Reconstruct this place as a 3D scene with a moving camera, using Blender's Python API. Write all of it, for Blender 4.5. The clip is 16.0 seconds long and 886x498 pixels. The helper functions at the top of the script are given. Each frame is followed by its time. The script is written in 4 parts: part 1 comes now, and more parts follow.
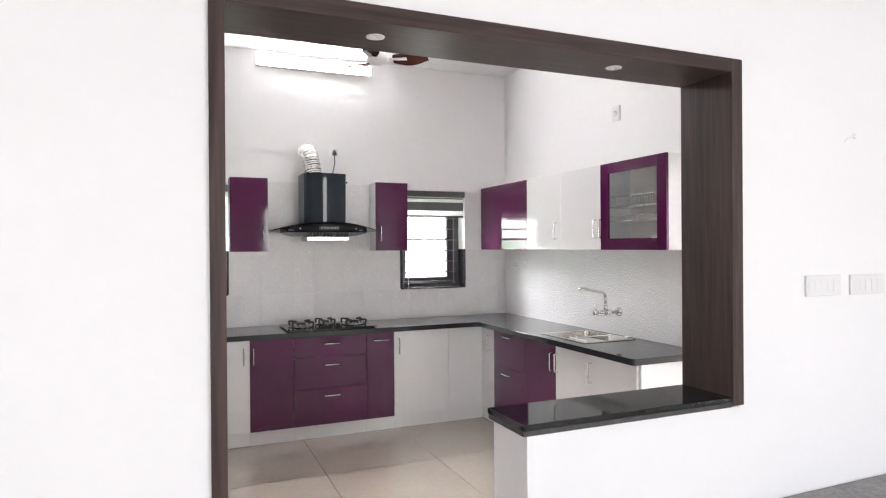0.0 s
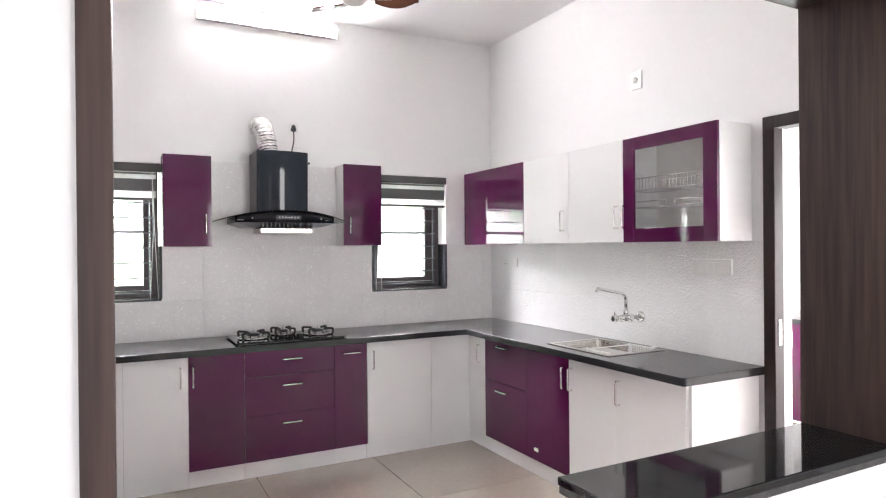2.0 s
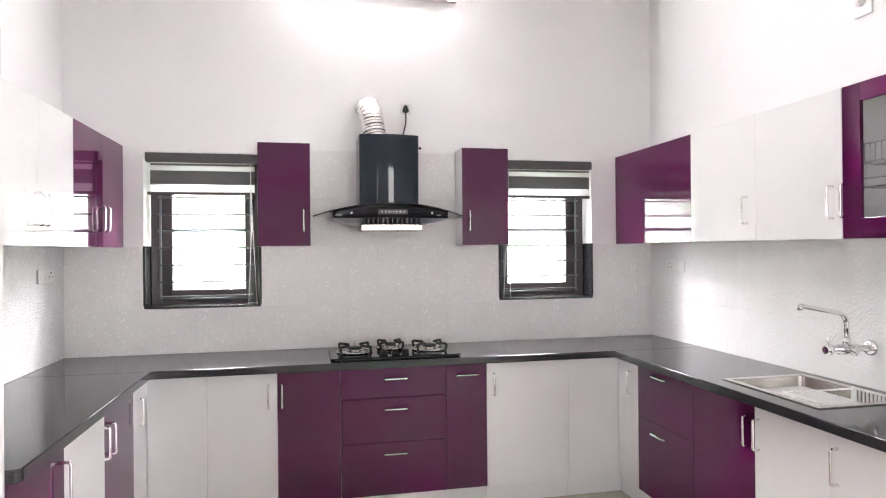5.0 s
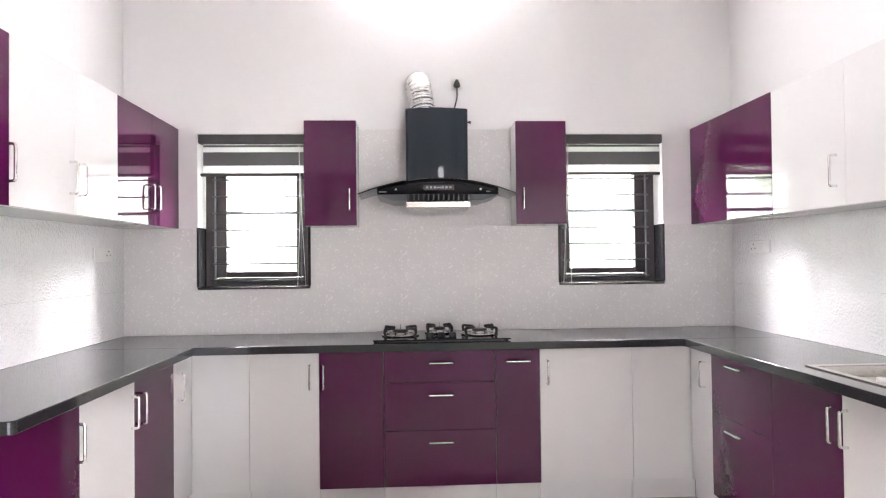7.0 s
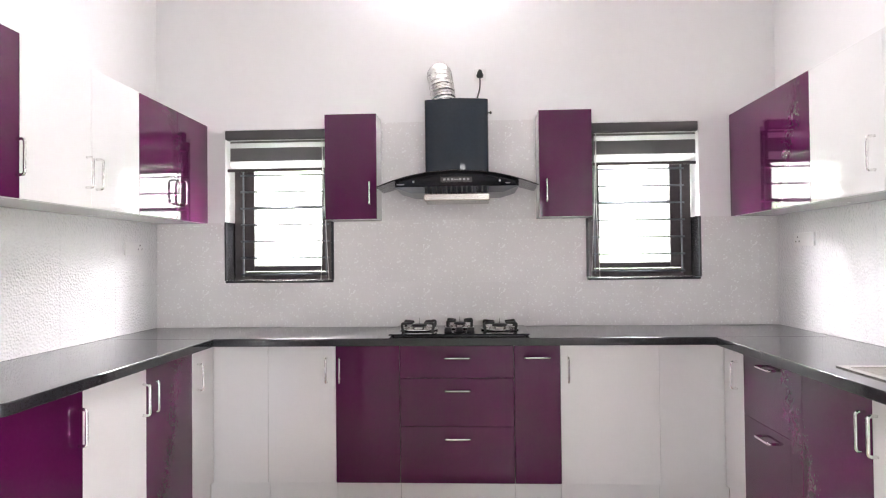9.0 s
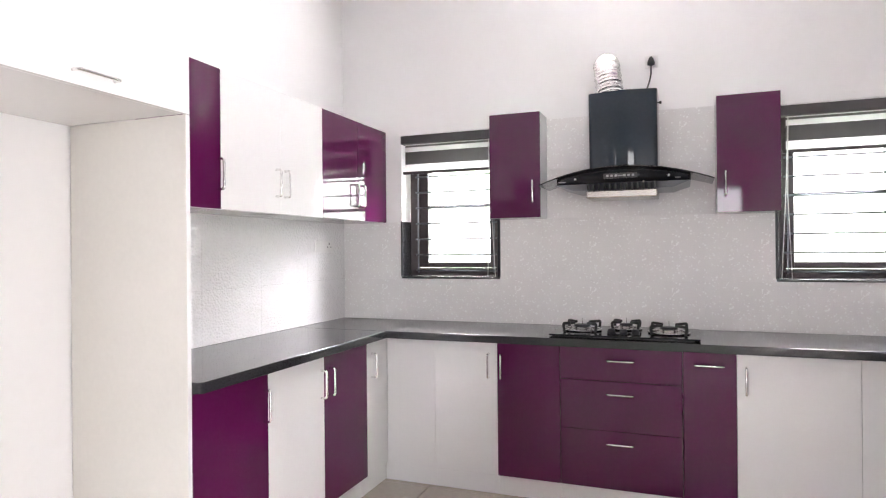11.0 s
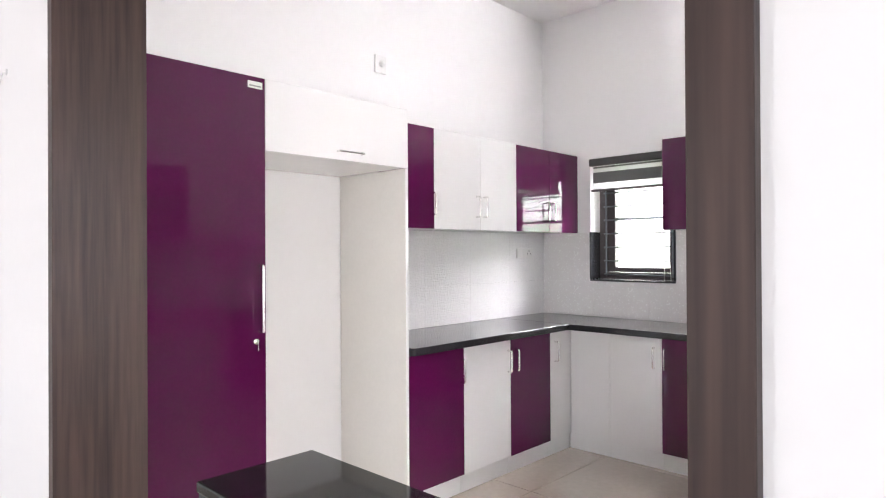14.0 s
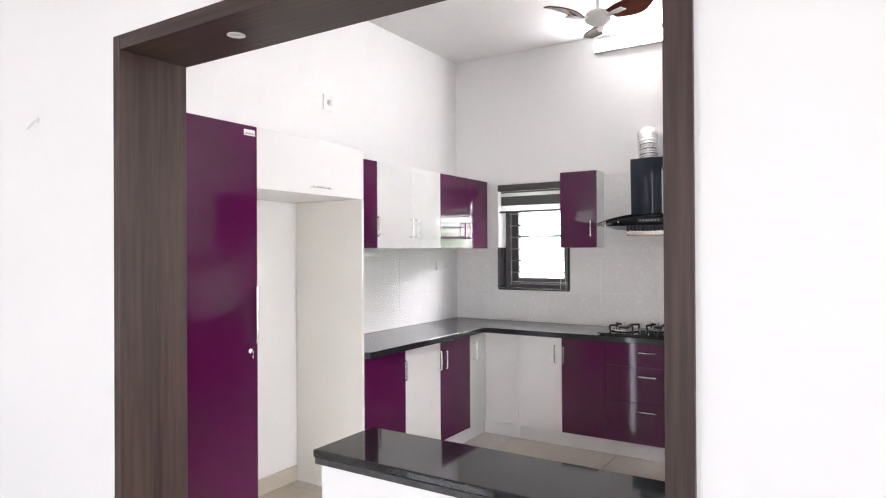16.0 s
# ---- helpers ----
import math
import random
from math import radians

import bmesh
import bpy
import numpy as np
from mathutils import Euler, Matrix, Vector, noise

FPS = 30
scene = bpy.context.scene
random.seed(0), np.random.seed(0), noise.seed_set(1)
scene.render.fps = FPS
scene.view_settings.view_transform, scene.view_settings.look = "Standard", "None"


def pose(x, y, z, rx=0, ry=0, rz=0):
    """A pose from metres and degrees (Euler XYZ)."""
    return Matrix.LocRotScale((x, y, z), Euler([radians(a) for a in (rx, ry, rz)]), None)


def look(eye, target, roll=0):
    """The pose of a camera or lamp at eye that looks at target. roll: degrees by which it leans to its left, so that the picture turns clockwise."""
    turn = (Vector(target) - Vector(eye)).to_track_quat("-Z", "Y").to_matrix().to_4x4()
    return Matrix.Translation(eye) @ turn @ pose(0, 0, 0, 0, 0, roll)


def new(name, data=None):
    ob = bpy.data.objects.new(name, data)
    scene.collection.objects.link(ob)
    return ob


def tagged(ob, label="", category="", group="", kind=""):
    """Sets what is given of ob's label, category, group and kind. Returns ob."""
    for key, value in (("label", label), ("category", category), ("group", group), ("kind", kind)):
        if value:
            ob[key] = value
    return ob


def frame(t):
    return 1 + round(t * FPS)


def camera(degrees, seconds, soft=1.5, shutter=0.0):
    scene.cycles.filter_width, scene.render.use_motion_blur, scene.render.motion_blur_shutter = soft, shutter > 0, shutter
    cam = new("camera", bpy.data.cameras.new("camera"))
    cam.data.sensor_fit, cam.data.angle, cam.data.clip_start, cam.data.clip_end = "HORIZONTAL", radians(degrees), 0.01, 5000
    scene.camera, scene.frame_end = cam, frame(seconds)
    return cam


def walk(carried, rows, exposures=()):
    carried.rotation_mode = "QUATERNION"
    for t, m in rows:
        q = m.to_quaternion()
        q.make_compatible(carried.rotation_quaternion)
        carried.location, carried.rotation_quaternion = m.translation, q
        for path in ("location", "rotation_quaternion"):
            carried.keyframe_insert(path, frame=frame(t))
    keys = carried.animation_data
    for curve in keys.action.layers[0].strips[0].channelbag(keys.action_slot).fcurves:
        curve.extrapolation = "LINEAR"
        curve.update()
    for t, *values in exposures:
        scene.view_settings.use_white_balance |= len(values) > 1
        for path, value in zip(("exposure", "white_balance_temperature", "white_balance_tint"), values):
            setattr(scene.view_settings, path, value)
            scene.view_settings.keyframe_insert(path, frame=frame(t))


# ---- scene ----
cam = camera(70.6, 16.0, soft=1.15)
PATH = [
    (0, (0.413, 0.383, 1.532), (1.196, 2.224, 1.526), -0.4),
    (0.5, (0.387, 0.612, 1.517), (1.215, 2.433, 1.513), -0.5),
    (1, (0.424, 0.828, 1.502), (1.304, 2.625, 1.497), -0.5),
    (1.5, (0.493, 1.033, 1.501), (1.395, 2.818, 1.493), -0.5),
    (2, (0.541, 1.254, 1.485), (1.465, 3.028, 1.48), -0.5),
    (2.5, (0.6, 1.421, 1.494), (1.551, 3.181, 1.487), -0.5),
    (3, (0.74, 1.576, 1.493), (1.69, 3.335, 1.491), -0.5),
    (3.5, (0.838, 1.676, 1.498), (1.719, 3.472, 1.494), -0.6),
    (4, (0.903, 1.785, 1.48), (1.677, 3.629, 1.475), -0.7),
    (4.5, (0.945, 1.853, 1.471), (1.604, 3.741, 1.472), -0.6),
    (5, (1.106, 1.915, 1.475), (1.519, 3.872, 1.478), -0.5),
    (5.2, (1.166, 1.936, 1.471), (1.511, 3.907, 1.474), -0.5),
    (7.5, (1.453, 2.1, 1.272), (1.548, 4.098, 1.311), -0.6),
    (8, (1.533, 2.114, 1.266), (1.602, 4.112, 1.306), -0.5),
    (10.3, (1.795, 2.17, 1.308), (1.298, 4.108, 1.313), -0.6),
    (10.5, (1.821, 2.172, 1.317), (1.255, 4.09, 1.319), -0.5),
    (11, (1.862, 2.157, 1.324), (1.145, 4.024, 1.327), -0.5),
    (11.5, (1.965, 2.107, 1.329), (1.097, 3.909, 1.329), -0.4),
    (12, (2.083, 2.059, 1.322), (1.112, 3.807, 1.325), -0.4),
    (12.5, (2.231, 1.996, 1.312), (1.108, 3.652, 1.318), -0.4),
    (13, (2.355, 1.899, 1.323), (1.019, 3.387, 1.33), -0.3),
    (13.5, (2.491, 1.78, 1.349), (1.105, 3.222, 1.351), -0.2),
    (14, (2.633, 1.659, 1.37), (1.249, 3.103, 1.378), -0.3),
    (14.5, (2.692, 1.499, 1.412), (1.335, 2.968, 1.418), -0.2),
    (15, (2.671, 1.283, 1.443), (1.409, 2.835, 1.448), -0.1),
    (15.5, (2.675, 1.105, 1.469), (1.518, 2.737, 1.475), -0.2),
    (16, (2.704, 0.921, 1.483), (1.633, 2.611, 1.49), -0.3),
]
walk(cam, [(t, look(eye, target, roll)) for t, eye, target, roll in PATH],
     [(0, 1.92, 6500, 8), (1.5, 2.06, 6500, 9), (3, 2.16, 6550, 10), (8, 2.23, 6600, 12), (12.5, 2.14, 6550, 11), (14.2, 1.94, 6500, 10), (16, 1.93, 6500, 9)])

# ---- world, daylight and lamps ----
world = bpy.data.worlds.new("world")
scene.world = world
world.use_nodes = True
wn = world.node_tree
sky = wn.nodes.new("ShaderNodeTexSky")
sky.sky_type, sky.sun_disc = "NISHITA", False
sky.sun_elevation, sky.sun_rotation = radians(50), radians(115)
wn.links.new(sky.outputs["Color"], wn.nodes["Background"].inputs["Color"])
wn.nodes["Background"].inputs["Strength"].default_value = 0.12
sun = new("sun", bpy.data.lights.new("sun", "SUN"))
sun.data.energy, sun.data.angle, sun.data.color = 1.0, radians(12), (1, 0.96, 0.9)
sun.matrix_world = look((12, -6, 14), (0, 0, 0))


def daylight(name, eye, target, width, height, watts, tint=(1, 1, 1)):
    """An area lamp outside an opening, added to stand in for daylight."""
    lamp = new(name, bpy.data.lights.new(name, "AREA"))
    lamp.data.shape, lamp.data.size, lamp.data.size_y = "RECTANGLE", width, height
    lamp.data.energy, lamp.data.color = watts, tint
    lamp.matrix_world = look(eye, target)


daylight("sky_daylight", (1.57, 11.6, 5.6), (1.57, 5.9, 1.4), 14.0, 4.0, 3400, (1.0, 0.965, 1.025))
daylight("utility_daylight", (6.7, 4.2, 1.7), (0, 4.2, 1.7), 1.8, 1.3, 150, (1.0, 0.965, 1.02))
# added fill lamp that reaches tall cupboard and recess through the inner doorway
daylight("utility_door_daylight", (6.5, 2.4, 1.1), (0, 2.4, 1.1), 0.95, 1.95, 42, (1.0, 0.97, 1.0))
# two added fill lamps behind the dining room, brightening kitchen and dining walls
daylight("dining_daylight", (3.25, -3.65, 1.3), (3.25, 0, 1.3), 2.1, 2.2, 32, (0.99, 0.968, 1.035))
daylight("dining_daylight", (-1.65, -3.65, 1.3), (-1.65, 0, 1.3), 1.5, 2.2, 24, (0.99, 0.968, 1.035))


# ---- materials ----
def material(name, colour, rough=0.5, metal=0.0, vary=0.06, scale=8.0, fine=60.0, bump=0.0, bump_scale=200.0,
             coat=0.0, stretch=(1, 1, 1), spec=0.5, rough_vary=0.05, dark=None, ramp=(0.35, 0.65)):
    """A painted, stone or wood surface: base colour varied at two scales, roughness varied, fine relief."""
    m = bpy.data.materials.new(name)
    m.use_nodes = True
    t = m.node_tree
    n, link = t.nodes, t.links.new
    b = n["Principled BSDF"]
    co = n.new("ShaderNodeTexCoord")
    mp = n.new("ShaderNodeMapping")
    mp.inputs["Scale"].default_value = stretch
    link(co.outputs["Object"], mp.inputs["Vector"])
    big, small = n.new("ShaderNodeTexNoise"), n.new("ShaderNodeTexNoise")
    big.inputs["Scale"].default_value, big.inputs["Detail"].default_value = scale, 4
    small.inputs["Scale"].default_value, small.inputs["Detail"].default_value = fine, 3
    for x in (big, small):
        link(mp.outputs["Vector"], x.inputs["Vector"])
    mix = n.new("ShaderNodeMath")
    mix.operation = "MULTIPLY_ADD"
    mix.inputs[1].default_value = 0.5
    half = n.new("ShaderNodeMath")
    half.operation = "MULTIPLY"
    half.inputs[1].default_value = 0.5
    link(small.outputs["Fac"], half.inputs[0])
    link(big.outputs["Fac"], mix.inputs[0])
    link(half.outputs[0], mix.inputs[2])
    cr = n.new("ShaderNodeValToRGB")
    lo = dark or tuple(c * (1 - vary) for c in colour)
    hi = colour if dark else tuple(min(1, c * (1 + vary)) for c in colour)
    cr.color_ramp.elements[0].position, cr.color_ramp.elements[1].position = ramp
    cr.color_ramp.elements[0].color, cr.color_ramp.elements[1].color = (*lo, 1), (*hi, 1)
    link(mix.outputs[0], cr.inputs["Fac"])
    link(cr.outputs["Color"], b.inputs["Base Color"])
    mr = n.new("ShaderNodeMapRange")
    mr.inputs["To Min"].default_value, mr.inputs["To Max"].default_value = max(0.0, rough - rough_vary), rough + rough_vary
    link(big.outputs["Fac"], mr.inputs["Value"])
    link(mr.outputs["Result"], b.inputs["Roughness"])
    b.inputs["Metallic"].default_value = metal
    b.inputs["Specular IOR Level"].default_value = spec
    b.inputs["Coat Weight"].default_value = coat
    b.inputs["Coat Roughness"].default_value = 0.04
    if bump:
        bn, bt = n.new("ShaderNodeBump"), n.new("ShaderNodeTexNoise")
        bt.inputs["Scale"].default_value = bump_scale
        link(mp.outputs["Vector"], bt.inputs["Vector"])
        bn.inputs["Strength"].default_value, bn.inputs["Distance"].default_value = bump, 0.002
        link(bt.outputs["Fac"], bn.inputs["Height"])
        link(bn.outputs["Normal"], b.inputs["Normal"])
    return m


def hammered(name, colour, scale, depth, rough, soft):
    """Glossy wall tile with a pebbled, hammered face."""
    m = material(name, colour, rough, vary=0.03, scale=3, spec=0.22)
    t = m.node_tree
    n, link = t.nodes, t.links.new
    co, v, nz = n.new("ShaderNodeTexCoord"), n.new("ShaderNodeTexVoronoi"), n.new("ShaderNodeTexNoise")
    v.feature, v.inputs["Scale"].default_value, v.inputs["Smoothness"].default_value = "SMOOTH_F1", scale, soft
    nz.inputs["Scale"].default_value = 9
    link(co.outputs["Object"], v.inputs["Vector"])
    link(co.outputs["Object"], nz.inputs["Vector"])
    mul = n.new("ShaderNodeMath")
    mul.operation = "MULTIPLY"
    link(v.outputs["Distance"], mul.inputs[0])
    link(nz.outputs["Fac"], mul.inputs[1])
    bn = n.new("ShaderNodeBump")
    bn.inputs["Strength"].default_value, bn.inputs["Distance"].default_value = 1.0, depth
    link(mul.outputs[0], bn.inputs["Height"])
    link(bn.outputs["Normal"], n["Principled BSDF"].inputs["Normal"])
    return m


def sparkle(name, colour, scale, tilt):
    """White tile glazed with tiny flat flakes that each face a little their own way, some with painted glints."""
    m = material(name, colour, 0.42, vary=0.035, scale=5, fine=150)
    t = m.node_tree
    n, link = t.nodes, t.links.new
    b = n["Principled BSDF"]
    co, v, g = n.new("ShaderNodeTexCoord"), n.new("ShaderNodeTexVoronoi"), n.new("ShaderNodeNewGeometry")
    v.inputs["Scale"].default_value = scale
    link(co.outputs["Object"], v.inputs["Vector"])
    off, mul, add, norm = (n.new("ShaderNodeVectorMath") for _ in range(4))
    off.operation, mul.operation, add.operation, norm.operation = "SUBTRACT", "SCALE", "ADD", "NORMALIZE"
    off.inputs[1].default_value = (0.5, 0.5, 0.5)
    mul.inputs["Scale"].default_value = tilt
    link(v.outputs["Color"], off.inputs[0])
    link(off.outputs[0], mul.inputs[0])
    link(g.outputs["Normal"], add.inputs[0])
    link(mul.outputs[0], add.inputs[1])
    link(add.outputs[0], norm.inputs[0])
    sep, few = n.new("ShaderNodeSeparateColor"), n.new("ShaderNodeMapRange")
    few.inputs["From Min"].default_value, few.inputs["From Max"].default_value = 0.925, 0.94
    few.inputs["To Min"].default_value, few.inputs["To Max"].default_value = 0.0, 1.0
    link(v.outputs["Color"], sep.inputs["Color"])
    link(sep.outputs["Blue"], few.inputs["Value"])
    link(few.outputs["Result"], b.inputs["Coat Weight"])
    b.inputs["Coat Roughness"].default_value, b.inputs["Coat IOR"].default_value = 0.02, 1.5
    link(norm.outputs[0], b.inputs["Coat Normal"])
    # glints painted in: the coated flakes also turn near white in base colour
    mix = n.new("ShaderNodeMix")
    mix.data_type = "RGBA"
    link(few.outputs["Result"], mix.inputs["Factor"])
    link(b.inputs["Base Color"].links[0].from_socket, mix.inputs[6])
    mix.inputs[7].default_value = (0.97, 0.97, 0.96, 1)
    link(mix.outputs[2], b.inputs["Base Color"])
    return m


def translucent(m, amount):
    """Thin cloth that lets daylight through."""
    n, link = m.node_tree.nodes, m.node_tree.links.new
    tr, mx = n.new("ShaderNodeBsdfTranslucent"), n.new("ShaderNodeMixShader")
    tr.inputs["Color"].default_value = (0.95, 0.95, 0.95, 1)
    mx.inputs["Fac"].default_value = amount
    link(n["Principled BSDF"].outputs[0], mx.inputs[1])
    link(tr.outputs[0], mx.inputs[2])
    link(mx.outputs[0], n["Material Output"].inputs["Surface"])
    return m


def glass(name, colour, rough=0.0):
    m = bpy.data.materials.new(name)
    m.use_nodes = True
    b = m.node_tree.nodes["Principled BSDF"]
    b.inputs["Base Color"].default_value = (*colour, 1)
    b.inputs["Transmission Weight"].default_value, b.inputs["Roughness"].default_value = 1.0, rough
    b.inputs["IOR"].default_value = 1.45
    return m


def glowing(name, colour, strength):
    m = bpy.data.materials.new(name)
    m.use_nodes = True
    b = m.node_tree.nodes["Principled BSDF"]
    b.inputs["Emission Color"].default_value, b.inputs["Emission Strength"].default_value = (*colour, 1), strength
    return m


def per_piece(m, amount):
    """Varies brightness a little from piece to piece."""
    n, link = m.node_tree.nodes, m.node_tree.links.new
    b = n["Principled BSDF"]
    src = b.inputs["Base Color"].links[0].from_socket
    oi, mr, hs = n.new("ShaderNodeObjectInfo"), n.new("ShaderNodeMapRange"), n.new("ShaderNodeHueSaturation")
    mr.inputs["To Min"].default_value, mr.inputs["To Max"].default_value = 1 - amount, 1 + amount
    link(oi.outputs["Random"], mr.inputs["Value"])
    link(mr.outputs["Result"], hs.inputs["Value"])
    link(src, hs.inputs["Color"])
    link(hs.outputs["Color"], b.inputs["Base Color"])
    return m


PAINT = material("wall_paint", (0.87, 0.862, 0.858), 0.55, vary=0.008, scale=1.3, fine=25, bump=0.035, bump_scale=160)
CEIL = material("ceiling_paint", (0.865, 0.857, 0.853), 0.7, vary=0.008, scale=1.0, fine=20, bump=0.08, bump_scale=140)
PURPLE = material("purple_laminate", (0.078, 0.0055, 0.049), 0.05, vary=0.07, scale=2.5, fine=90, coat=0.0, rough_vary=0.015, bump=0.004, bump_scale=9)
WHITE = material("white_laminate", (0.85, 0.845, 0.84), 0.06, vary=0.01, scale=2.0, fine=70, rough_vary=0.02, bump=0.004, bump_scale=9)
CREAM = material("cream_liner", (0.84, 0.82, 0.775), 0.35, vary=0.02, scale=2.0, fine=60)
GRANITE = material("counter_granite", (0.042, 0.042, 0.046), 0.07, dark=(0.012, 0.012, 0.014), scale=170, fine=800, rough_vary=0.03, ramp=(0.25, 0.75), bump=0.02, bump_scale=30)
POLISHED = material("polished_granite", (0.020, 0.021, 0.022), 0.05, dark=(0.007, 0.007, 0.008), scale=110, fine=500, spec=0.36, rough_vary=0.02, ramp=(0.4, 0.62))
ROUGHSTONE = material("sawn_granite", (0.085, 0.082, 0.082), 0.5, dark=(0.020, 0.019, 0.020), scale=26, fine=240, bump=0.35, bump_scale=120)
VENEER = material("dark_veneer", (0.080, 0.050, 0.043), 0.42, dark=(0.032, 0.021, 0.019), scale=1.3, fine=9, stretch=(8, 8, 0.32), coat=0.0, spec=0.3, rough_vary=0.08, ramp=(0.36, 0.64), bump=0.10, bump_scale=60)
VENEER_H = material("dark_veneer_across", (0.080, 0.050, 0.043), 0.42, dark=(0.032, 0.021, 0.019), scale=1.3, fine=9, stretch=(0.32, 8, 8), coat=0.0, spec=0.3, rough_vary=0.08, ramp=(0.36, 0.64), bump=0.10, bump_scale=60)
DOORWOOD = material("door_wood", (0.026, 0.012, 0.012), 0.3, dark=(0.012, 0.006, 0.006), spec=0.3, scale=5, fine=60, stretch=(9, 9, 0.6), ramp=(0.36, 0.64))
WINFRAME = material("window_frame_paint", (0.070, 0.058, 0.060), 0.35, vary=0.15, scale=5, fine=40)
DARKSTONE = material("window_granite", (0.030, 0.031, 0.036), 0.16, dark=(0.012, 0.012, 0.014), scale=80, fine=300)
FLOORTILE = per_piece(material("vitrified_tile", (0.52, 0.45, 0.375), 0.03, vary=0.05, scale=2.2, fine=30, rough_vary=0.012, spec=0.8, coat=1.0), 0.03)
GROUT = material("grout", (0.10, 0.08, 0.068), 0.8, vary=0.2, scale=20)
SKIRT = material("skirting_tile", (0.60, 0.53, 0.45), 0.2, vary=0.05, scale=4)
TILE_BACK = per_piece(sparkle("sparkle_tile", (0.805, 0.788, 0.778), 125, 0.34), 0.012)
TILE_SIDE = per_piece(hammered("pebbled_tile", (0.84, 0.835, 0.832), 82, 0.0065, 0.14, 0.5), 0.012)
CHROME = material("chrome", (0.82, 0.81, 0.80), 0.09, metal=1.0, vary=0.03, scale=20, rough_vary=0.03)
STEEL = material("brushed_steel", (0.56, 0.535, 0.50), 0.22, metal=1.0, vary=0.06, scale=8, fine=120, stretch=(1, 12, 12))
GREYMETAL = material("grey_metal", (0.22, 0.24, 0.26), 0.3, metal=0.7, vary=0.1, scale=10)
BLACKGLASS = material("black_glass", (0.008, 0.009, 0.012), 0.03, vary=0.1, spec=0.3, rough_vary=0.01)
BLACKMETAL = material("black_enamel", (0.014, 0.014, 0.016), 0.3, vary=0.15, scale=20)
HOODBLACK = material("hood_gloss", (0.014, 0.023, 0.034), 0.03, vary=0.1, scale=3, spec=0.4, rough_vary=0.004)
CASTIRON = material("cast_iron", (0.016, 0.016, 0.016), 0.5, vary=0.2, scale=40, bump=0.3)
FOIL = material("foil_duct", (0.80, 0.79, 0.77), 0.25, metal=0.9, vary=0.08, scale=30, bump=0.9, bump_scale=70)
PLASTIC = material("white_plastic", (0.80, 0.795, 0.78), 0.3, vary=0.015, scale=6)
GREYPRINT = material("grey_print", (0.30, 0.30, 0.31), 0.5, vary=0.1)
BLACKRUBBER = material("black_rubber", (0.012, 0.012, 0.012), 0.5, vary=0.2)
BLIND_DARK = translucent(material("blind_dark_band", (0.095, 0.091, 0.095), 0.8, vary=0.1, scale=12, fine=300, bump=0.2, bump_scale=500), 0.14)
BLIND_LIGHT = translucent(material("blind_light_band", (0.80, 0.79, 0.78), 0.7, vary=0.04, scale=12, fine=300), 0.7)
FANBROWN = material("fan_blade_brown", (0.12, 0.042, 0.028), 0.12, vary=0.15, scale=6, stretch=(1, 6, 1))
CEMENT = material("rough_cement", (0.36, 0.35, 0.35), 0.75, dark=(0.20, 0.19, 0.19), scale=7, fine=50, bump=0.6, bump_scale=30)
CLEAR = glass("clear_glass", (0.97, 0.98, 0.98))
CANOPY = glass("smoked_glass", (0.17, 0.175, 0.19))
LED = glowing("led_diffuser", (1, 0.965, 1.0), 48.0)
SPOT = material("spot_diffuser", (0.85, 0.85, 0.84), 0.4, vary=0.01)


def glow_distance(name):
    """Overexposed distance, its daylight put in as emission: pale sky over soft green."""
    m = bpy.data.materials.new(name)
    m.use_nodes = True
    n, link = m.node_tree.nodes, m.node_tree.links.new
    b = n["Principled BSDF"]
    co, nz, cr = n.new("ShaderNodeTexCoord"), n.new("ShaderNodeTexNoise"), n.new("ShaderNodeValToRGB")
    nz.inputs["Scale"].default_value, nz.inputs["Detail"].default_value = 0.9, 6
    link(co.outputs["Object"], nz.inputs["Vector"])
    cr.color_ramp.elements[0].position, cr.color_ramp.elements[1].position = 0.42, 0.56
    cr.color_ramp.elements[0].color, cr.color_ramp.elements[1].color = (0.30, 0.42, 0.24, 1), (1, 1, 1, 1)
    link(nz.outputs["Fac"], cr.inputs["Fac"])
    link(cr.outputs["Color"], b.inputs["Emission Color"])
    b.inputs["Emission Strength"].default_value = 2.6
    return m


DISTANCE = glow_distance("glowing_distance")
OUTSIDE = material("garden_ground", (0.10, 0.13, 0.06), 0.9, vary=0.3, scale=2, fine=12)

# ---- building helpers ----
ORIGIN = {}


def thing(name, at, label, category, group="", kind=""):
    ob = new(name)
    ob.location = at
    ob.empty_display_size = 0.1
    ORIGIN[ob] = Vector(at)
    return tagged(ob, label, category, group, kind)


def part(name, bm, mat, parent, label=""):
    """Links a bmesh, built in world coordinates, as one mesh under a thing or a part."""
    o = ORIGIN.get(parent, Vector((0, 0, 0)))
    bmesh.ops.translate(bm, verts=bm.verts, vec=-o)
    bmesh.ops.recalc_face_normals(bm, faces=bm.faces)
    me = bpy.data.meshes.new(name)
    bm.to_mesh(me)
    bm.free()
    me.materials.append(mat)
    ob = new(name, me)
    ob.parent = parent
    ORIGIN[ob] = o
    if label:
        ob["label"] = label
    return ob


def structure(name, bm, mat, label="", category=""):
    ob = part(name, bm, mat, None)
    return tagged(ob, label, category, "", "structure")


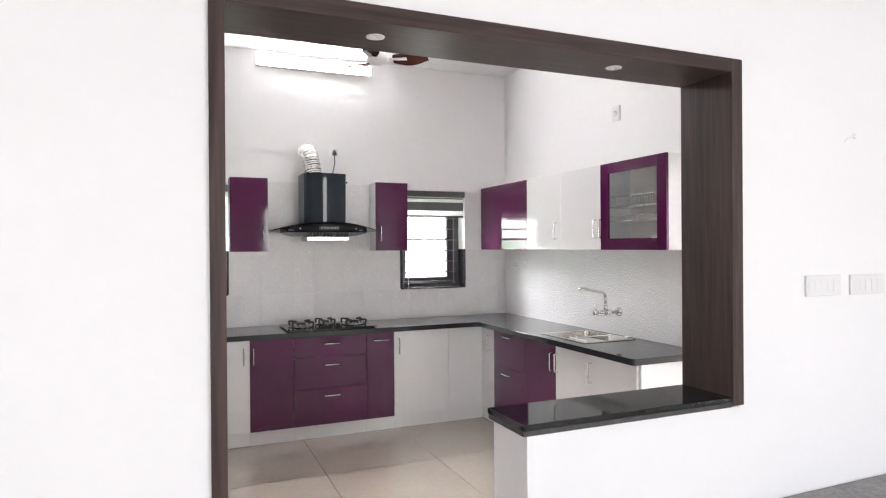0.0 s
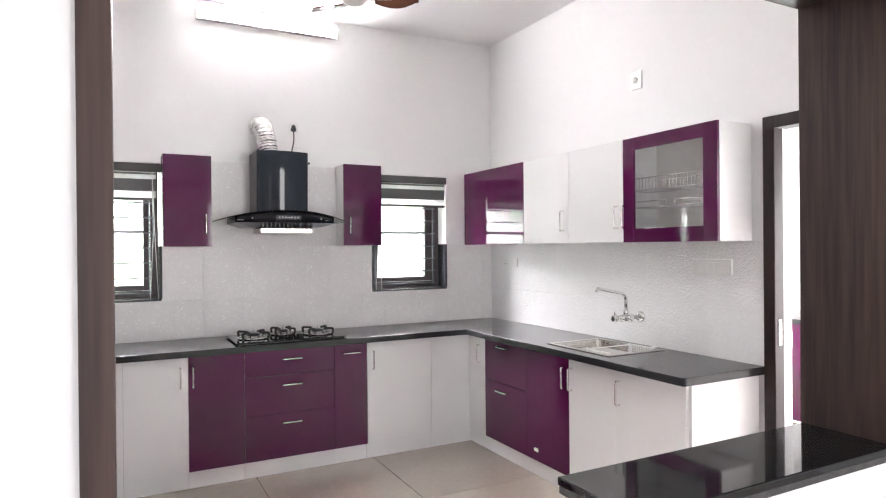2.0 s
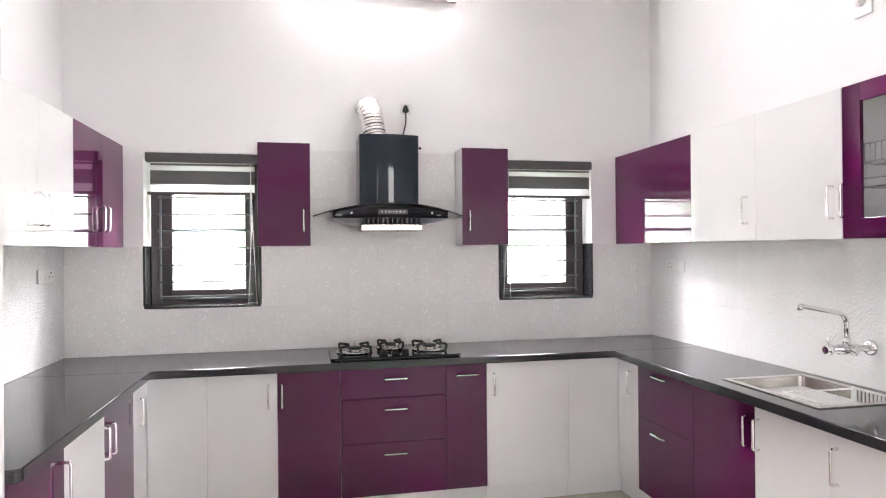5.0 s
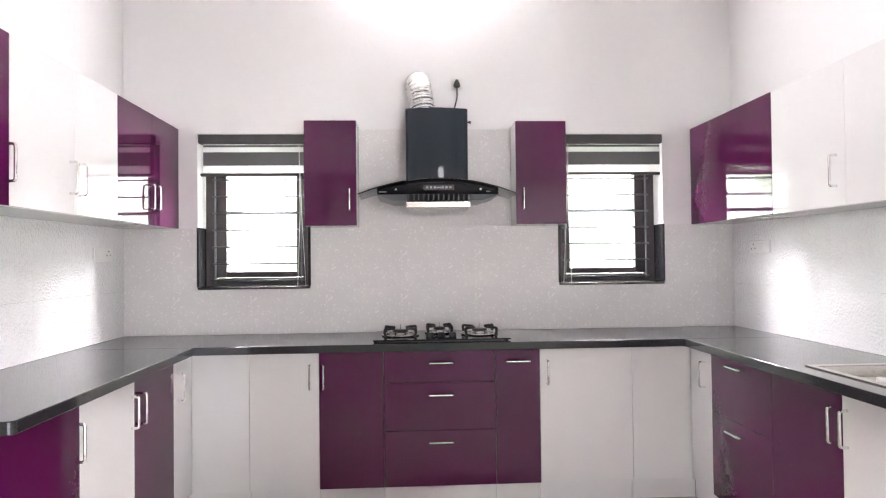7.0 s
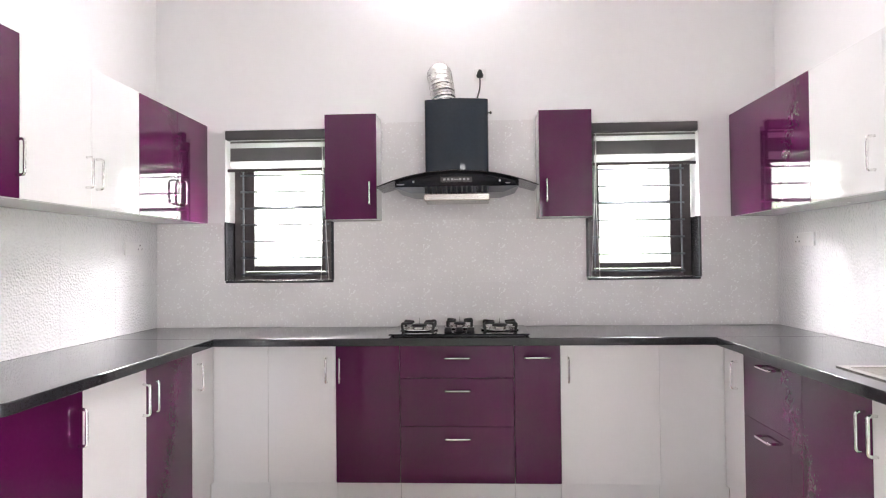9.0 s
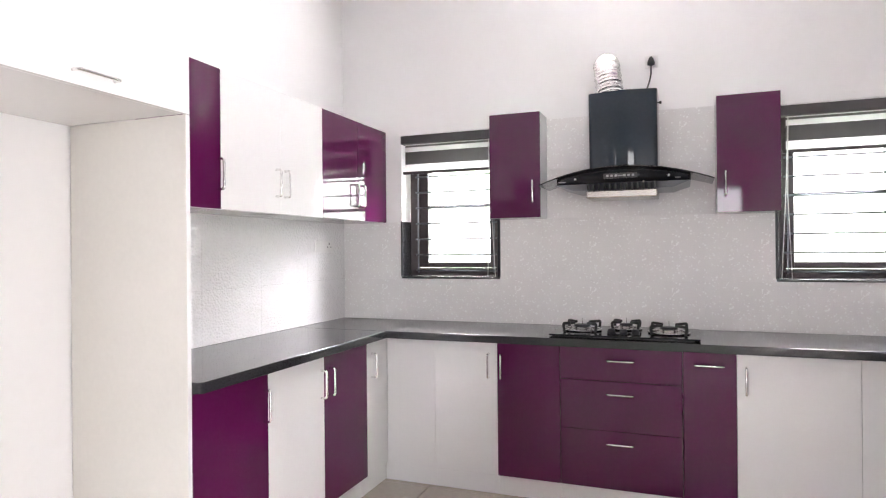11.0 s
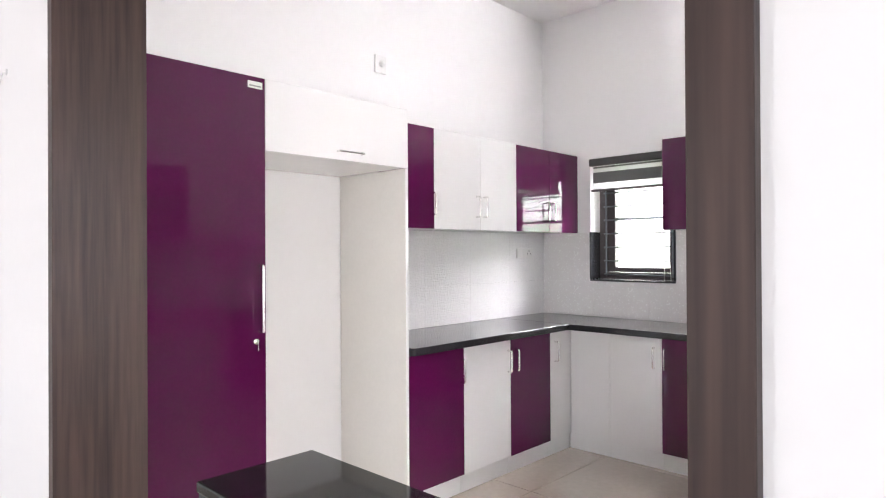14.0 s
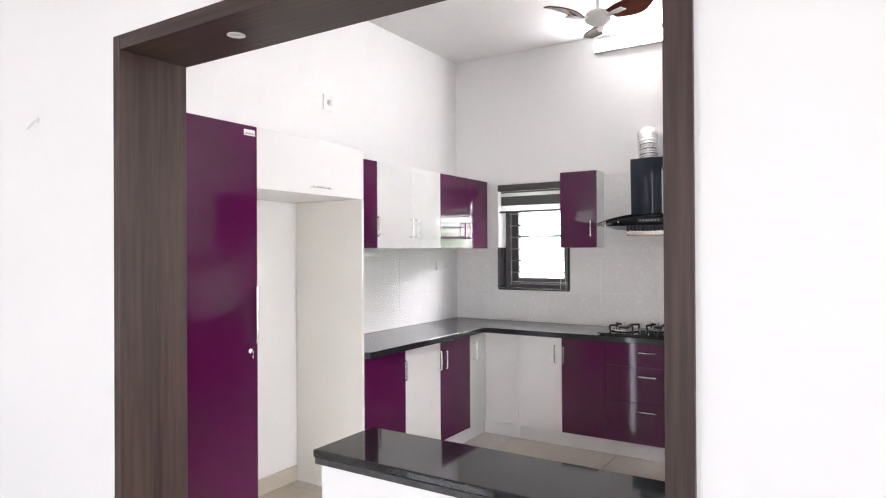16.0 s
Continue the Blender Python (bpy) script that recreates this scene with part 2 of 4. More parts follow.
def block(bm, p, q, bevel=0.0, segments=2):
    """An upright box between two corners, with bevelled edges."""
    lo = [min(a, b) for a, b in zip(p, q)]
    hi = [max(a, b) for a, b in zip(p, q)]
    made = bmesh.ops.create_cube(bm, size=1.0)["verts"]
    for v in made:
        v.co = Vector([lo[i] + (v.co[i] + 0.5) * (hi[i] - lo[i]) for i in range(3)])
    if bevel:
        es = list({e for v in made for e in v.link_edges})
        bmesh.ops.bevel(bm, geom=es, offset=bevel, segments=segments, profile=0.5, affect="EDGES")
    return bm


def box(p, q, bevel=0.0, segments=2):
    return block(bmesh.new(), p, q, bevel, segments)


def sweep(bm, path, radius, sides=8, closed=False, radii=None):
    """A round tube along a path."""
    pts = [Vector(p) for p in path]
    rings, up = [], None
    for i, p in enumerate(pts):
        a = pts[i - 1] if (i or closed) else p
        b = pts[(i + 1) % len(pts)] if (i < len(pts) - 1 or closed) else p
        d = (b - a).normalized()
        if up is None:
            up = d.orthogonal().normalized()
        up = (up - d * up.dot(d)).normalized()
        side = d.cross(up)
        r = radii[i] if radii else radius
        rings.append([bm.verts.new(p + r * (math.cos(k) * up + math.sin(k) * side)) for k in (2 * math.pi * j / sides for j in range(sides))])
    n = len(rings)
    for i in range(n if closed else n - 1):
        for j in range(sides):
            bm.faces.new((rings[i][j], rings[i][(j + 1) % sides], rings[(i + 1) % n][(j + 1) % sides], rings[(i + 1) % n][j]))
    if not closed:
        bm.faces.new(rings[0][::-1])
        bm.faces.new(rings[-1])
    for f in bm.faces:
        f.smooth = len(f.verts) == 4
    return bm


def tube(path, radius, sides=8, closed=False, radii=None):
    return sweep(bmesh.new(), path, radius, sides, closed, radii)


def turned(bm, centre, axis, profile, sides=24):
    """A turned shape: profile of (distance along axis, radius)."""
    c, d = Vector(centre), Vector(axis).normalized()
    sweep(bm, [c + d * h for h, r in profile], 0, sides, radii=[max(r, 0.0004) for h, r in profile])
    return bm


def lathe(centre, axis, profile, sides=24):
    return turned(bmesh.new(), centre, axis, profile, sides)


def rounded(points, radius, steps=5):
    """Rounds the corners of a path."""
    pts = [Vector(p) for p in points]
    out = [pts[0]]
    for a, b, c in zip(pts, pts[1:], pts[2:]):
        r = min(radius, (a - b).length * 0.49, (c - b).length * 0.49)
        s, e = b + (a - b).normalized() * r, b + (c - b).normalized() * r
        out += [s * (1 - k) ** 2 + b * 2 * k * (1 - k) + e * k * k for k in (i / steps for i in range(steps + 1))]
    return out + [pts[-1]]


# ---- plan ----
XL, XR, YB, YF, YD = -0.29, 3.43, 5.887, 2.445, 2.205   # kitchen walls; kitchen and dining face of the front wall
H, T = 3.22, 0.25
OX0, OX1, OZ = 0.537, 2.412, 2.21                         # clear opening to the dining room
DX0, DX1, DY0 = -2.6, 4.6, -3.2                           # dining room
COUNTER, UNDER = 0.872, 0.832
WIN = ((0.143, 0.806), (2.322, 2.982))
WZ0, WZ1 = 1.14, 2.03
UX1, UY0, UY1 = 6.1, 1.6, 5.6                             # utility room


def wall_with_holes(name, axis, face, back, span, holes, label, top=H):
    """A wall of real thickness along x or y, with openings (from, to, bottom, top) through it."""
    bm = bmesh.new()

    def add(a, b, z0, z1):
        if b - a > 1e-4 and z1 - z0 > 1e-4:
            if axis == "x":
                block(bm, (a, face, z0), (b, back, z1))
            else:
                block(bm, (face, a, z0), (back, b, z1))
    u = span[0]
    for a, b, z0, z1 in sorted(holes):
        add(u, a, 0, top)
        add(a, b, 0, z0)
        add(a, b, z1, top)
        u = b
    add(u, span[1], 0, top)
    return structure(name, bm, PAINT, label, "wall")


wall_with_holes("wall_north", "x", YB, YB + T, (XL - T, XR), [(a, b, WZ0, WZ1) for a, b in WIN], "white painted kitchen wall with two window openings")
wall_with_holes("wall_west", "y", XL, XL - T, (YF, YB), [], "white painted kitchen wall behind the tall cupboard")
wall_with_holes("wall_east", "y", XR, XR + 0.2, (YF, YB + T), [(2.47, 3.289, 0.0, 2.12)], "white painted kitchen wall with a doorway")
wall_with_holes("wall_south", "x", YD, YF, (DX0, XR + 0.2), [(-1.48, -0.578, 0.0, 2.128), (0.5, 1.49, 0.0, 2.258), (1.49, 2.464, 0.894, 2.258)], "white painted wall with a wide framed opening and half wall")
wall_with_holes("wall_dining_east", "y", DX1, DX1 + T, (DY0, 2.445), [], "white painted dining wall")
wall_with_holes("wall_dining_west", "y", DX0, DX0 - T, (DY0, 2.445), [], "white painted dining wall")
# both openings are invented, out of view, to let the dining fill in
wall_with_holes("wall_dining_south", "x", DY0, DY0 - T, (DX0 - T, DX1 + T), [(-2.4, -0.9, 0.2, 2.4), (2.2, 4.3, 0.2, 2.4)], "white painted dining wall with two unseen openings added for light")
wall_with_holes("wall_dining_north", "x", YD, YF, (XR + 0.2, DX1), [], "white painted dining wall")
# the full-height hole is invented, out of view, for the utility fill
wall_with_holes("wall_utility_east", "y", UX1, UX1 + T, (UY0, UY1), [(1.9, 2.9, 0.0, 2.1), (3.65, 4.76, 1.2, 2.14)], "white painted utility room wall with a window and an unseen opening added for light")
wall_with_holes("wall_utility_south", "x", UY0, UY0 - T, (DX1 + T, UX1 + T), [], "white painted utility room wall")
wall_with_holes("wall_utility_north", "x", UY1, UY1 + T, (XR + 0.2, UX1 + T), [], "white painted utility room wall")
structure("ceiling", box((DX0 - T, DY0 - T, H), (UX1 + T, YB + T, H + 0.15)), CEIL, "flat white painted ceiling", "ceiling")
structure("floor", box((DX0 - T, DY0 - T, -0.1), (UX1 + T, YB + T, -0.006)), GROUT, "polished cream vitrified tile floor with dark joints", "floor")
structure("ground", box((-80, -80, -0.5), (80, 80, -0.3)), OUTSIDE, "grassy ground outside the house", "ground")
# the backdrop glows by itself in place of a daylit garden
structure("backdrop", box((-14, 12.0, -0.3), (17, 12.1, 9)), DISTANCE, "self-lit backdrop of hazy garden distance outside the windows", "backdrop")
FLOOR = bpy.data.objects["floor"]

# frame of the opening: veneered boards round the wall's thickness
frame_ob = thing("trim", (0.516, 2.32, 0), "dark brown wood veneer frame lining the wide wall opening", "frame", "", "structure")
part("jamb", box((0.495, 2.19, 0), (OX0, 2.46, 2.262), 0.0015), VENEER, frame_ob)
part("jamb", box((OX1, 2.19, 0.902), (2.468, 2.46, 2.262), 0.0015), VENEER, frame_ob)
part("head", box((OX0 + 0.001, 2.19, OZ), (OX1 - 0.001, 2.46, 2.262), 0.0015), VENEER_H, frame_ob)

# half wall ledge, two slabs of granite one on the other
ledge = thing("ledge", (1.95, 2.32, 0.894), "polished black granite ledge with rough sawn edge on half wall", "ledge")
part("slab", box((1.468, 2.192, 0.914), (OX1 - 0.001, 2.455, 0.936), 0.004), POLISHED, ledge)
part("edge_strip", box((1.471, 2.196, 0.8955), (OX1 - 0.001, 2.452, 0.9135), 0.002), ROUGHSTONE, ledge, "sawn granite underlayer")
for x in (1.005, 1.946):
    spot = thing("downlight", (x, 2.318, OZ), "small round white recessed downlight, switched off", "downlight", "downlights in the opening")
    part("rim", lathe((x, 2.318, OZ - 0.0005), (0, 0, -1), [(0, 0.030), (0.002, 0.030), (0.003, 0.027), (0.0025, 0.023)], 28), PLASTIC, spot)
    part("lens", lathe((x, 2.318, OZ - 0.002), (0, 0, -1), [(0, 0.0225), (0.001, 0.0225)], 28), SPOT, spot)


# ---- windows ----
def window(n, axis_at, a0, a1, z0, z1, sign, pane_mat=CLEAR):
    """A barred casement set back in its opening; axis_at maps (along, depth, z)."""
    P = axis_at
    ob = thing("window_%d" % n, P((a0 + a1) / 2, 0.12, z0), "dark brown framed window with thin horizontal steel bars", "window", "", "structure")
    w = 0.05
    d0, d1 = 0.115, 0.185
    part("window_frame", box(P(a0, d0, z0), P(a0 + w, d1, z1), 0.003), WINFRAME, ob)
    part("window_frame", box(P(a1 - w, d0, z0), P(a1, d1, z1), 0.003), WINFRAME, ob)
    part("window_frame", box(P(a0 + w, d0, z1 - w), P(a1 - w, d1, z1), 0.003), WINFRAME, ob)
    part("window_frame", box(P(a0 + w, d0, z0), P(a1 - w, d1, z0 + w), 0.003), WINFRAME, ob)
    s0, s1 = (0.065, 0.042)[::sign], 0.036
    b0, b1 = a0 + w + 0.002, a1 - w - 0.002
    c0, c1 = z0 + w + 0.002, z1 - w - 0.002
    e0, e1 = d0 + 0.025, d1 + 0.01
    sash = part("sash", box(P(b0, e0, c0), P(b0 + s0[0], e1, c1), 0.003), WINFRAME, ob)
    part("stile", box(P(b1 - s0[1], e0, c0), P(b1, e1, c1), 0.003), WINFRAME, sash)
    part("rail", box(P(b0 + s0[0], e0, c0), P(b1 - s0[1], e1, c0 + s1), 0.003), WINFRAME, sash)
    part("rail", box(P(b0 + s0[0], e0, c1 - s1), P(b1 - s0[1], e1, c1), 0.003), WINFRAME, sash)
    zm = z0 + 0.455
    part("rail", box(P(b0 + s0[0], e0 + 0.005, zm - 0.010), P(b1 - s0[1], e1 - 0.005, zm + 0.010), 0.002), WINFRAME, sash)
    pane = part("pane", box(P(b0 + s0[0] - 0.005, e0 + 0.02, c0 + s1 - 0.005), P(b1 - s0[1] + 0.005, e0 + 0.025, c1 - s1 + 0.005)), pane_mat, ob)
    pane.visible_shadow = False
    for u in (a0 + w + 0.008, a1 - w - 0.008):
        part("bar_stay", box(P(u - 0.004, d0 - 0.011, z0 + 0.02), P(u + 0.004, d0 - 0.0005, z1 - 0.03), 0.001), GREYMETAL, ob, "flat upright steel stay")
    for k in range(7):
        z = z0 + 0.034 + 0.1035 * k
        part("bar", tube([P(a0 + w - 0.01, d0 - 0.006, z), P(a1 - w + 0.01, d0 - 0.006, z)], 0.0056, 6), GREYMETAL, ob)
    return ob


def north_at(a, d, z):
    return (a, YB + d, z)


def east_at(a, d, z):
    return (UX1 + d, a, z)


for n, (a, b) in enumerate(WIN, 1):
    window(n, north_at, a + 0.012, b - 0.012, WZ0 + 0.015, WZ1, 1 if n == 1 else -1)
    lining = thing("window_sill", ((a + b) / 2, YB, WZ0), "polished dark granite lining of the lower window reveal", "sill", "granite window linings", "structure")
    part("sill", box((a + 0.001, YB - 0.012, WZ0 + 0.0005), (b - 0.001, YB + 0.2, WZ0 + 0.014), 0.002), DARKSTONE, lining)
    part("cheek", box((a - 0.004, YB - 0.012, WZ0 + 0.015), (a + 0.011, YB + 0.2, 1.512), 0.002), DARKSTONE, lining)
    part("cheek", box((b - 0.011, YB - 0.012, WZ0 + 0.015), (b + 0.004, YB + 0.2, 1.512), 0.002), DARKSTONE, lining)
    bl = thing("roller_blind", ((a + b) / 2, YB - 0.03, 2.02), "raised zebra roller blind with dark cassette and striped fabric", "blind", "kitchen window blinds")
    i, o = (0.022, 0.0) if n == 1 else (0.0, 0.022)
    part("cassette", box((a + i, YB - 0.062, 2.005), (b - o, YB - 0.001, 2.059), 0.006, 3), BLIND_DARK, bl, "dark brown cassette")
    part("top_rail", box((a + i - 0.004, YB - 0.064, 2.0595), (b - o + 0.004, YB - 0.001, 2.066), 0.002), PLASTIC, bl, "thin white cover strip")
    z = 2.005
    for k, (hgt, mat) in enumerate(((0.006, BLIND_LIGHT), (0.012, BLIND_DARK), (0.030, BLIND_LIGHT), (0.080, BLIND_DARK), (0.046, BLIND_LIGHT))):
        part("fabric_band", box((a + 0.045, YB - 0.034 - 0.0004 * k, z - hgt), (b - 0.03, YB - 0.0325, z)), mat, bl)
        z -= hgt
    part("bottom_bar", box((a + 0.028, YB - 0.041, z - 0.018), (b - 0.028, YB - 0.026, z), 0.004), WINFRAME, bl)
    c, m = (b, 1) if n == 1 else (a, -1)
    for dx in (0.0, 0.022):
        part("cord", tube([(c - m * (0.055 - 0.004 * dx), YB - 0.045, 2.02), (c - m * (0.05 - dx * 0.4), YB - 0.046, 1.6), (c - m * (0.07 - dx * 2.2), YB - 0.03, 1.158)], 0.0022, 6), PLASTIC, bl, "white pull cord")
window(3, lambda a, d, z: east_at(a, d - 0.112, z), 3.662, 4.748, 1.212, 2.13, -1)

sill3 = thing("window_sill", (UX1, 4.2, 1.2), "dark granite sill under the utility room window", "sill", "granite window linings", "structure")
part("sill", box((UX1 - 0.03, 3.64, 1.182), (UX1 - 0.0005, 4.77, 1.2), 0.003), DARKSTONE, sill3)

# ---- doorway to the utility room ----
door = thing("door_1", (3.5, 2.9, 0), "dark wooden door frame with steel strike plate", "door frame", "", "structure")
part("post", box((3.405, 3.227, 0), (3.475, 3.289, 2.12), 0.003), DOORWOOD, door)
part("post", box((3.405, 2.4465, 0), (3.50, 2.505, 2.12), 0.003), DOORWOOD, door)
part("lintel", box((3.406, 2.505, 2.058), (3.50, 3.227, 2.1195), 0.003), DOORWOOD, door)
part("strike_plate", box((3.43, 3.2245, 0.985), (3.455, 3.2275, 1.115), 0.001), CHROME, door)

door2 = thing("door_2", (-1.03, 2.3, 0), "closed dark wooden door in the dining wall", "door", "", "structure")
part("post", box((-0.64, 2.198, 0), (-0.5785, 2.30, 2.127), 0.003), DOORWOOD, door2)
part("post", box((-1.4795, 2.198, 0), (-1.418, 2.30, 2.127), 0.003), DOORWOOD, door2)
part("lintel", box((-1.418, 2.199, 2.066), (-0.64, 2.30, 2.1265), 0.003), DOORWOOD, door2)
leaf = part("leaf", box((-1.416, 2.24, 0.005), (-0.642, 2.278, 2.064), 0.003), DOORWOOD, door2)
part("door_handle", tube(rounded([(-1.35, 2.24, 1.02), (-1.35, 2.19, 1.02), (-1.24, 2.19, 1.02)], 0.02), 0.008, 10), CHROME, leaf)

# ---- fitted kitchen ----
RUN = {"north": lambda u, v, w: (u, 5.398 - v, w), "west": lambda u, v, w: (0.27 + v, u, w), "east": lambda u, v, w: (2.916 - v, u, w),
       "west_up": lambda u, v, w: (0.033 + v, u, w), "east_up": lambda u, v, w: (3.16 - v, u, w), "north_up": lambda u, v, w: (u, 5.678 - v, w),
       "utility": lambda u, v, w: (5.5 - v, u, w)}


def handle(run, spec, parent):
    """A slim chrome D handle: ('v' or 'h', along, height, length)."""
    way, u, w, length = spec
    P = RUN[run]
    o, h = 0.030, length / 2
    pts = [(u, 0, w - h), (u, o, w - h), (u, o, w + h), (u, 0, w + h)] if way == "v" else [(u - h, 0, w), (u - h, o, w), (u + h, o, w), (u + h, 0, w)]
    part("handle", tube(rounded([P(*p) for p in pts], 0.012), 0.0056, 8), CHROME, parent, "slim chrome bar handle")


def cabinet(name, run, u0, u1, w0, w1, depth, fronts, label, group, category="cabinet", plinth=0.0, body=None, corner=0.0):
    """A cabinet unit: carcass, fronts (from, to, bottom, top, material, handle, name) and plinth."""
    P = RUN[run]
    ob = thing(name, P((u0 + u1) / 2, -depth / 2, 0 if plinth else w0), label, category, group)
    part("body", box(P(u0 + 0.0006, -depth, w0), P(u1 - 0.0006, -0.0195, w1), 0.001), body or WHITE, ob)
    for a, b, c, d, mat, hs, kind in fronts:
        f = part(kind, box(P(a + 0.0008, -0.0185, c + 0.0008), P(b - 0.0008, 0, d - 0.0008), 0.0014), mat, ob)
        if hs:
            handle(run, hs, f)
    if plinth:
        part("plinth", box(P(u0 + 0.0006, -depth + 0.02, 0), P(u1 - 0.0006 + corner, -0.030, plinth - 0.001), 0.001), WHITE, ob)
    return ob


B0, B1, D = 0.11, 0.829, 0.48
G = "base cabinets"
HV = lambda u: ("v", u, 0.698, 0.128)
cabinet("base_cabinet", "north", 0.2405, 0.563, B0, B1, D, [(0.2702, 0.563, B0, B1, WHITE, None, "door")], "white laminate corner base cabinet under granite worktop", G, plinth=B0)
cabinet("base_cabinet", "north", 0.563, 0.923, B0, B1, D, [(0.563, 0.923, B0, B1, WHITE, HV(0.876), "door")], "white laminate base cabinet with chrome handle", G, plinth=B0)
cabinet("base_cabinet", "north", 0.923, 1.26, B0, B1, D, [(0.923, 1.26, B0, B1, PURPLE, HV(0.949), "door")], "glossy purple base cabinet beside the drawers", G, plinth=B0)
cabinet("drawer_unit", "north", 1.26, 1.854, B0, B1, D, [(1.26, 1.854, 0.654, B1, PURPLE, ("h", 1.564, 0.761, 0.128), "drawer"), (1.26, 1.854, 0.403, 0.654, PURPLE, ("h", 1.562, 0.592, 0.128), "drawer"), (1.26, 1.854, B0, 0.403, PURPLE, ("h", 1.56, 0.344, 0.128), "drawer")], "glossy purple unit of three drawers under the hob", G, "drawers", plinth=B0)
cabinet("pull_out_unit", "north", 1.854, 2.092, B0, B1, D, [(1.854, 2.092, B0, B1, PURPLE, ("h", 1.972, 0.762, 0.128), "door")], "narrow glossy purple pull-out unit", G, plinth=B0)
cabinet("base_cabinet", "north", 2.092, 2.593, B0, B1, D, [(2.092, 2.593, B0, B1, WHITE, HV(2.131), "door")], "wide white laminate base cabinet with chrome handle", G, plinth=B0)
cabinet("base_cabinet", "north", 2.593, 2.9455, B0, B1, D, [(2.593, 2.9158, B0, B1, WHITE, None, "door")], "white laminate corner base cabinet under granite worktop", G, plinth=B0)
cabinet("base_cabinet", "west", 3.869, 4.292, B0, B1, 0.55, [(3.869, 4.292, B0, B1, PURPLE, HV(4.266), "door")], "glossy purple base cabinet beside the fridge recess", G, plinth=B0)
cabinet("base_cabinet", "west", 4.292, 4.72, B0, B1, 0.55, [(4.292, 4.72, B0, B1, WHITE, HV(4.694), "door")], "white laminate base cabinet with chrome handle", G, plinth=B0)
cabinet("base_cabinet", "west", 4.72, 5.148, B0, B1, 0.55, [(4.72, 5.148, B0, B1, PURPLE, HV(4.768), "door")], "glossy purple base cabinet with chrome handle", G, plinth=B0)
cabinet("base_cabinet", "west", 5.148, 5.3975, B0, B1, 0.55, [(5.148, 5.3975, B0, B1, WHITE, HV(5.203), "door")], "narrow white laminate base cabinet in the corner", G, plinth=B0, corner=0.031)
cabinet("base_cabinet", "east", 5.165, 5.3975, B0, B1, 0.50, [(5.165, 5.3975, B0, B1, WHITE, HV(5.235), "door")], "narrow white laminate base cabinet in the corner", G, plinth=B0, corner=0.031)
cabinet("drawer_unit", "east", 4.64, 5.165, B0, B1, 0.50, [(4.64, 5.165, 0.53, B1, PURPLE, ("h", 4.915, 0.785, 0.128), "drawer"), (4.64, 5.165, B0, 0.53, PURPLE, ("h", 4.925, 0.475, 0.128), "drawer")], "glossy purple unit of two deep drawers", G, "drawers", plinth=B0)
sinkcab = cabinet("base_cabinet", "east", 4.21, 4.64, B0, B1, 0.50, [(4.21, 4.64, B0, B1, PURPLE, HV(4.246), "door")], "glossy purple sink cabinet with small label", G, plinth=B0)
cabinet("base_cabinet", "east", 3.825, 4.21, B0, B1, 0.50, [(3.825, 4.21, B0, B1, WHITE, HV(4.184), "door")], "white laminate sink cabinet with chrome handle", G, plinth=B0)
part("label_sticker", box((2.9152, 4.520, 0.170), (2.9158, 4.565, 0.193)), PLASTIC, sinkcab, "small white label")
end = cabinet("base_cabinet", "east", 3.345, 3.825, B0, B1, 0.50, [(3.345, 3.825, B0, B1, WHITE, HV(3.788), "door")], "white laminate base cabinet at the worktop's end", G, plinth=B0)
part("end_panel", box((2.934, 3.326, 0), (3.418, 3.3445, B1), 0.001), WHITE, end)

U0, U1 = 1.505, 2.102
GU = "wall cabinets"
HU = lambda u: ("v", u, 1.653, 0.128)
cabinet("wall_cabinet", "north_up", 0.806, 1.105, U0, U1 + 0.008, 0.198, [(0.806, 1.105, U0, U1 + 0.008, PURPLE, HU(1.066), "door")], "small glossy purple wall cabinet beside the hood", GU)
cabinet("wall_cabinet", "north_up", 2.026, 2.323, U0, U1 + 0.006, 0.198, [(2.026, 2.323, U0, U1 + 0.006, PURPLE, HU(2.067), "door")], "small glossy purple wall cabinet beside the hood", GU)
cabinet("wall_cabinet", "west_up", 3.869, 4.299, U0, U1, 0.31, [(3.869, 4.299, U0, U1, PURPLE, HU(4.283), "door")], "glossy purple wall cabinet beside the fridge recess", GU)
cabinet("wall_cabinet", "west_up", 4.299, 5.102, U0, U1, 0.31, [(4.299, 4.72, U0, U1, WHITE, HU(4.685), "door"), (4.72, 5.102, U0, U1, WHITE, HU(4.755), "door")], "glossy white double wall cabinet with chrome handles", GU)
cabinet("wall_cabinet", "west_up", 5.102, 5.884, U0, U1, 0.31, [(5.102, 5.497, U0, U1, PURPLE, HU(5.459), "door"), (5.497, 5.884, U0, U1, PURPLE, HU(5.536), "door")], "glossy purple double wall cabinet in the corner", GU)
cabinet("wall_cabinet", "east_up", 5.01, 5.884, U0, U1, 0.258, [(5.01, 5.884, U0, U1, PURPLE, None, "door")], "wide glossy purple wall cabinet in the corner", GU)
cabinet("wall_cabinet", "east_up", 4.502, 5.01, U0, U1, 0.258, [(4.502, 5.01, U0, U1, WHITE, HU(4.556), "door")], "glossy white wall cabinet with chrome handle", GU)
cabinet("wall_cabinet", "east_up", 4.006, 4.502, U0, U1, 0.258, [(4.006, 4.502, U0, U1, WHITE, HU(4.05), "door")], "glossy white wall cabinet with chrome handle", GU)


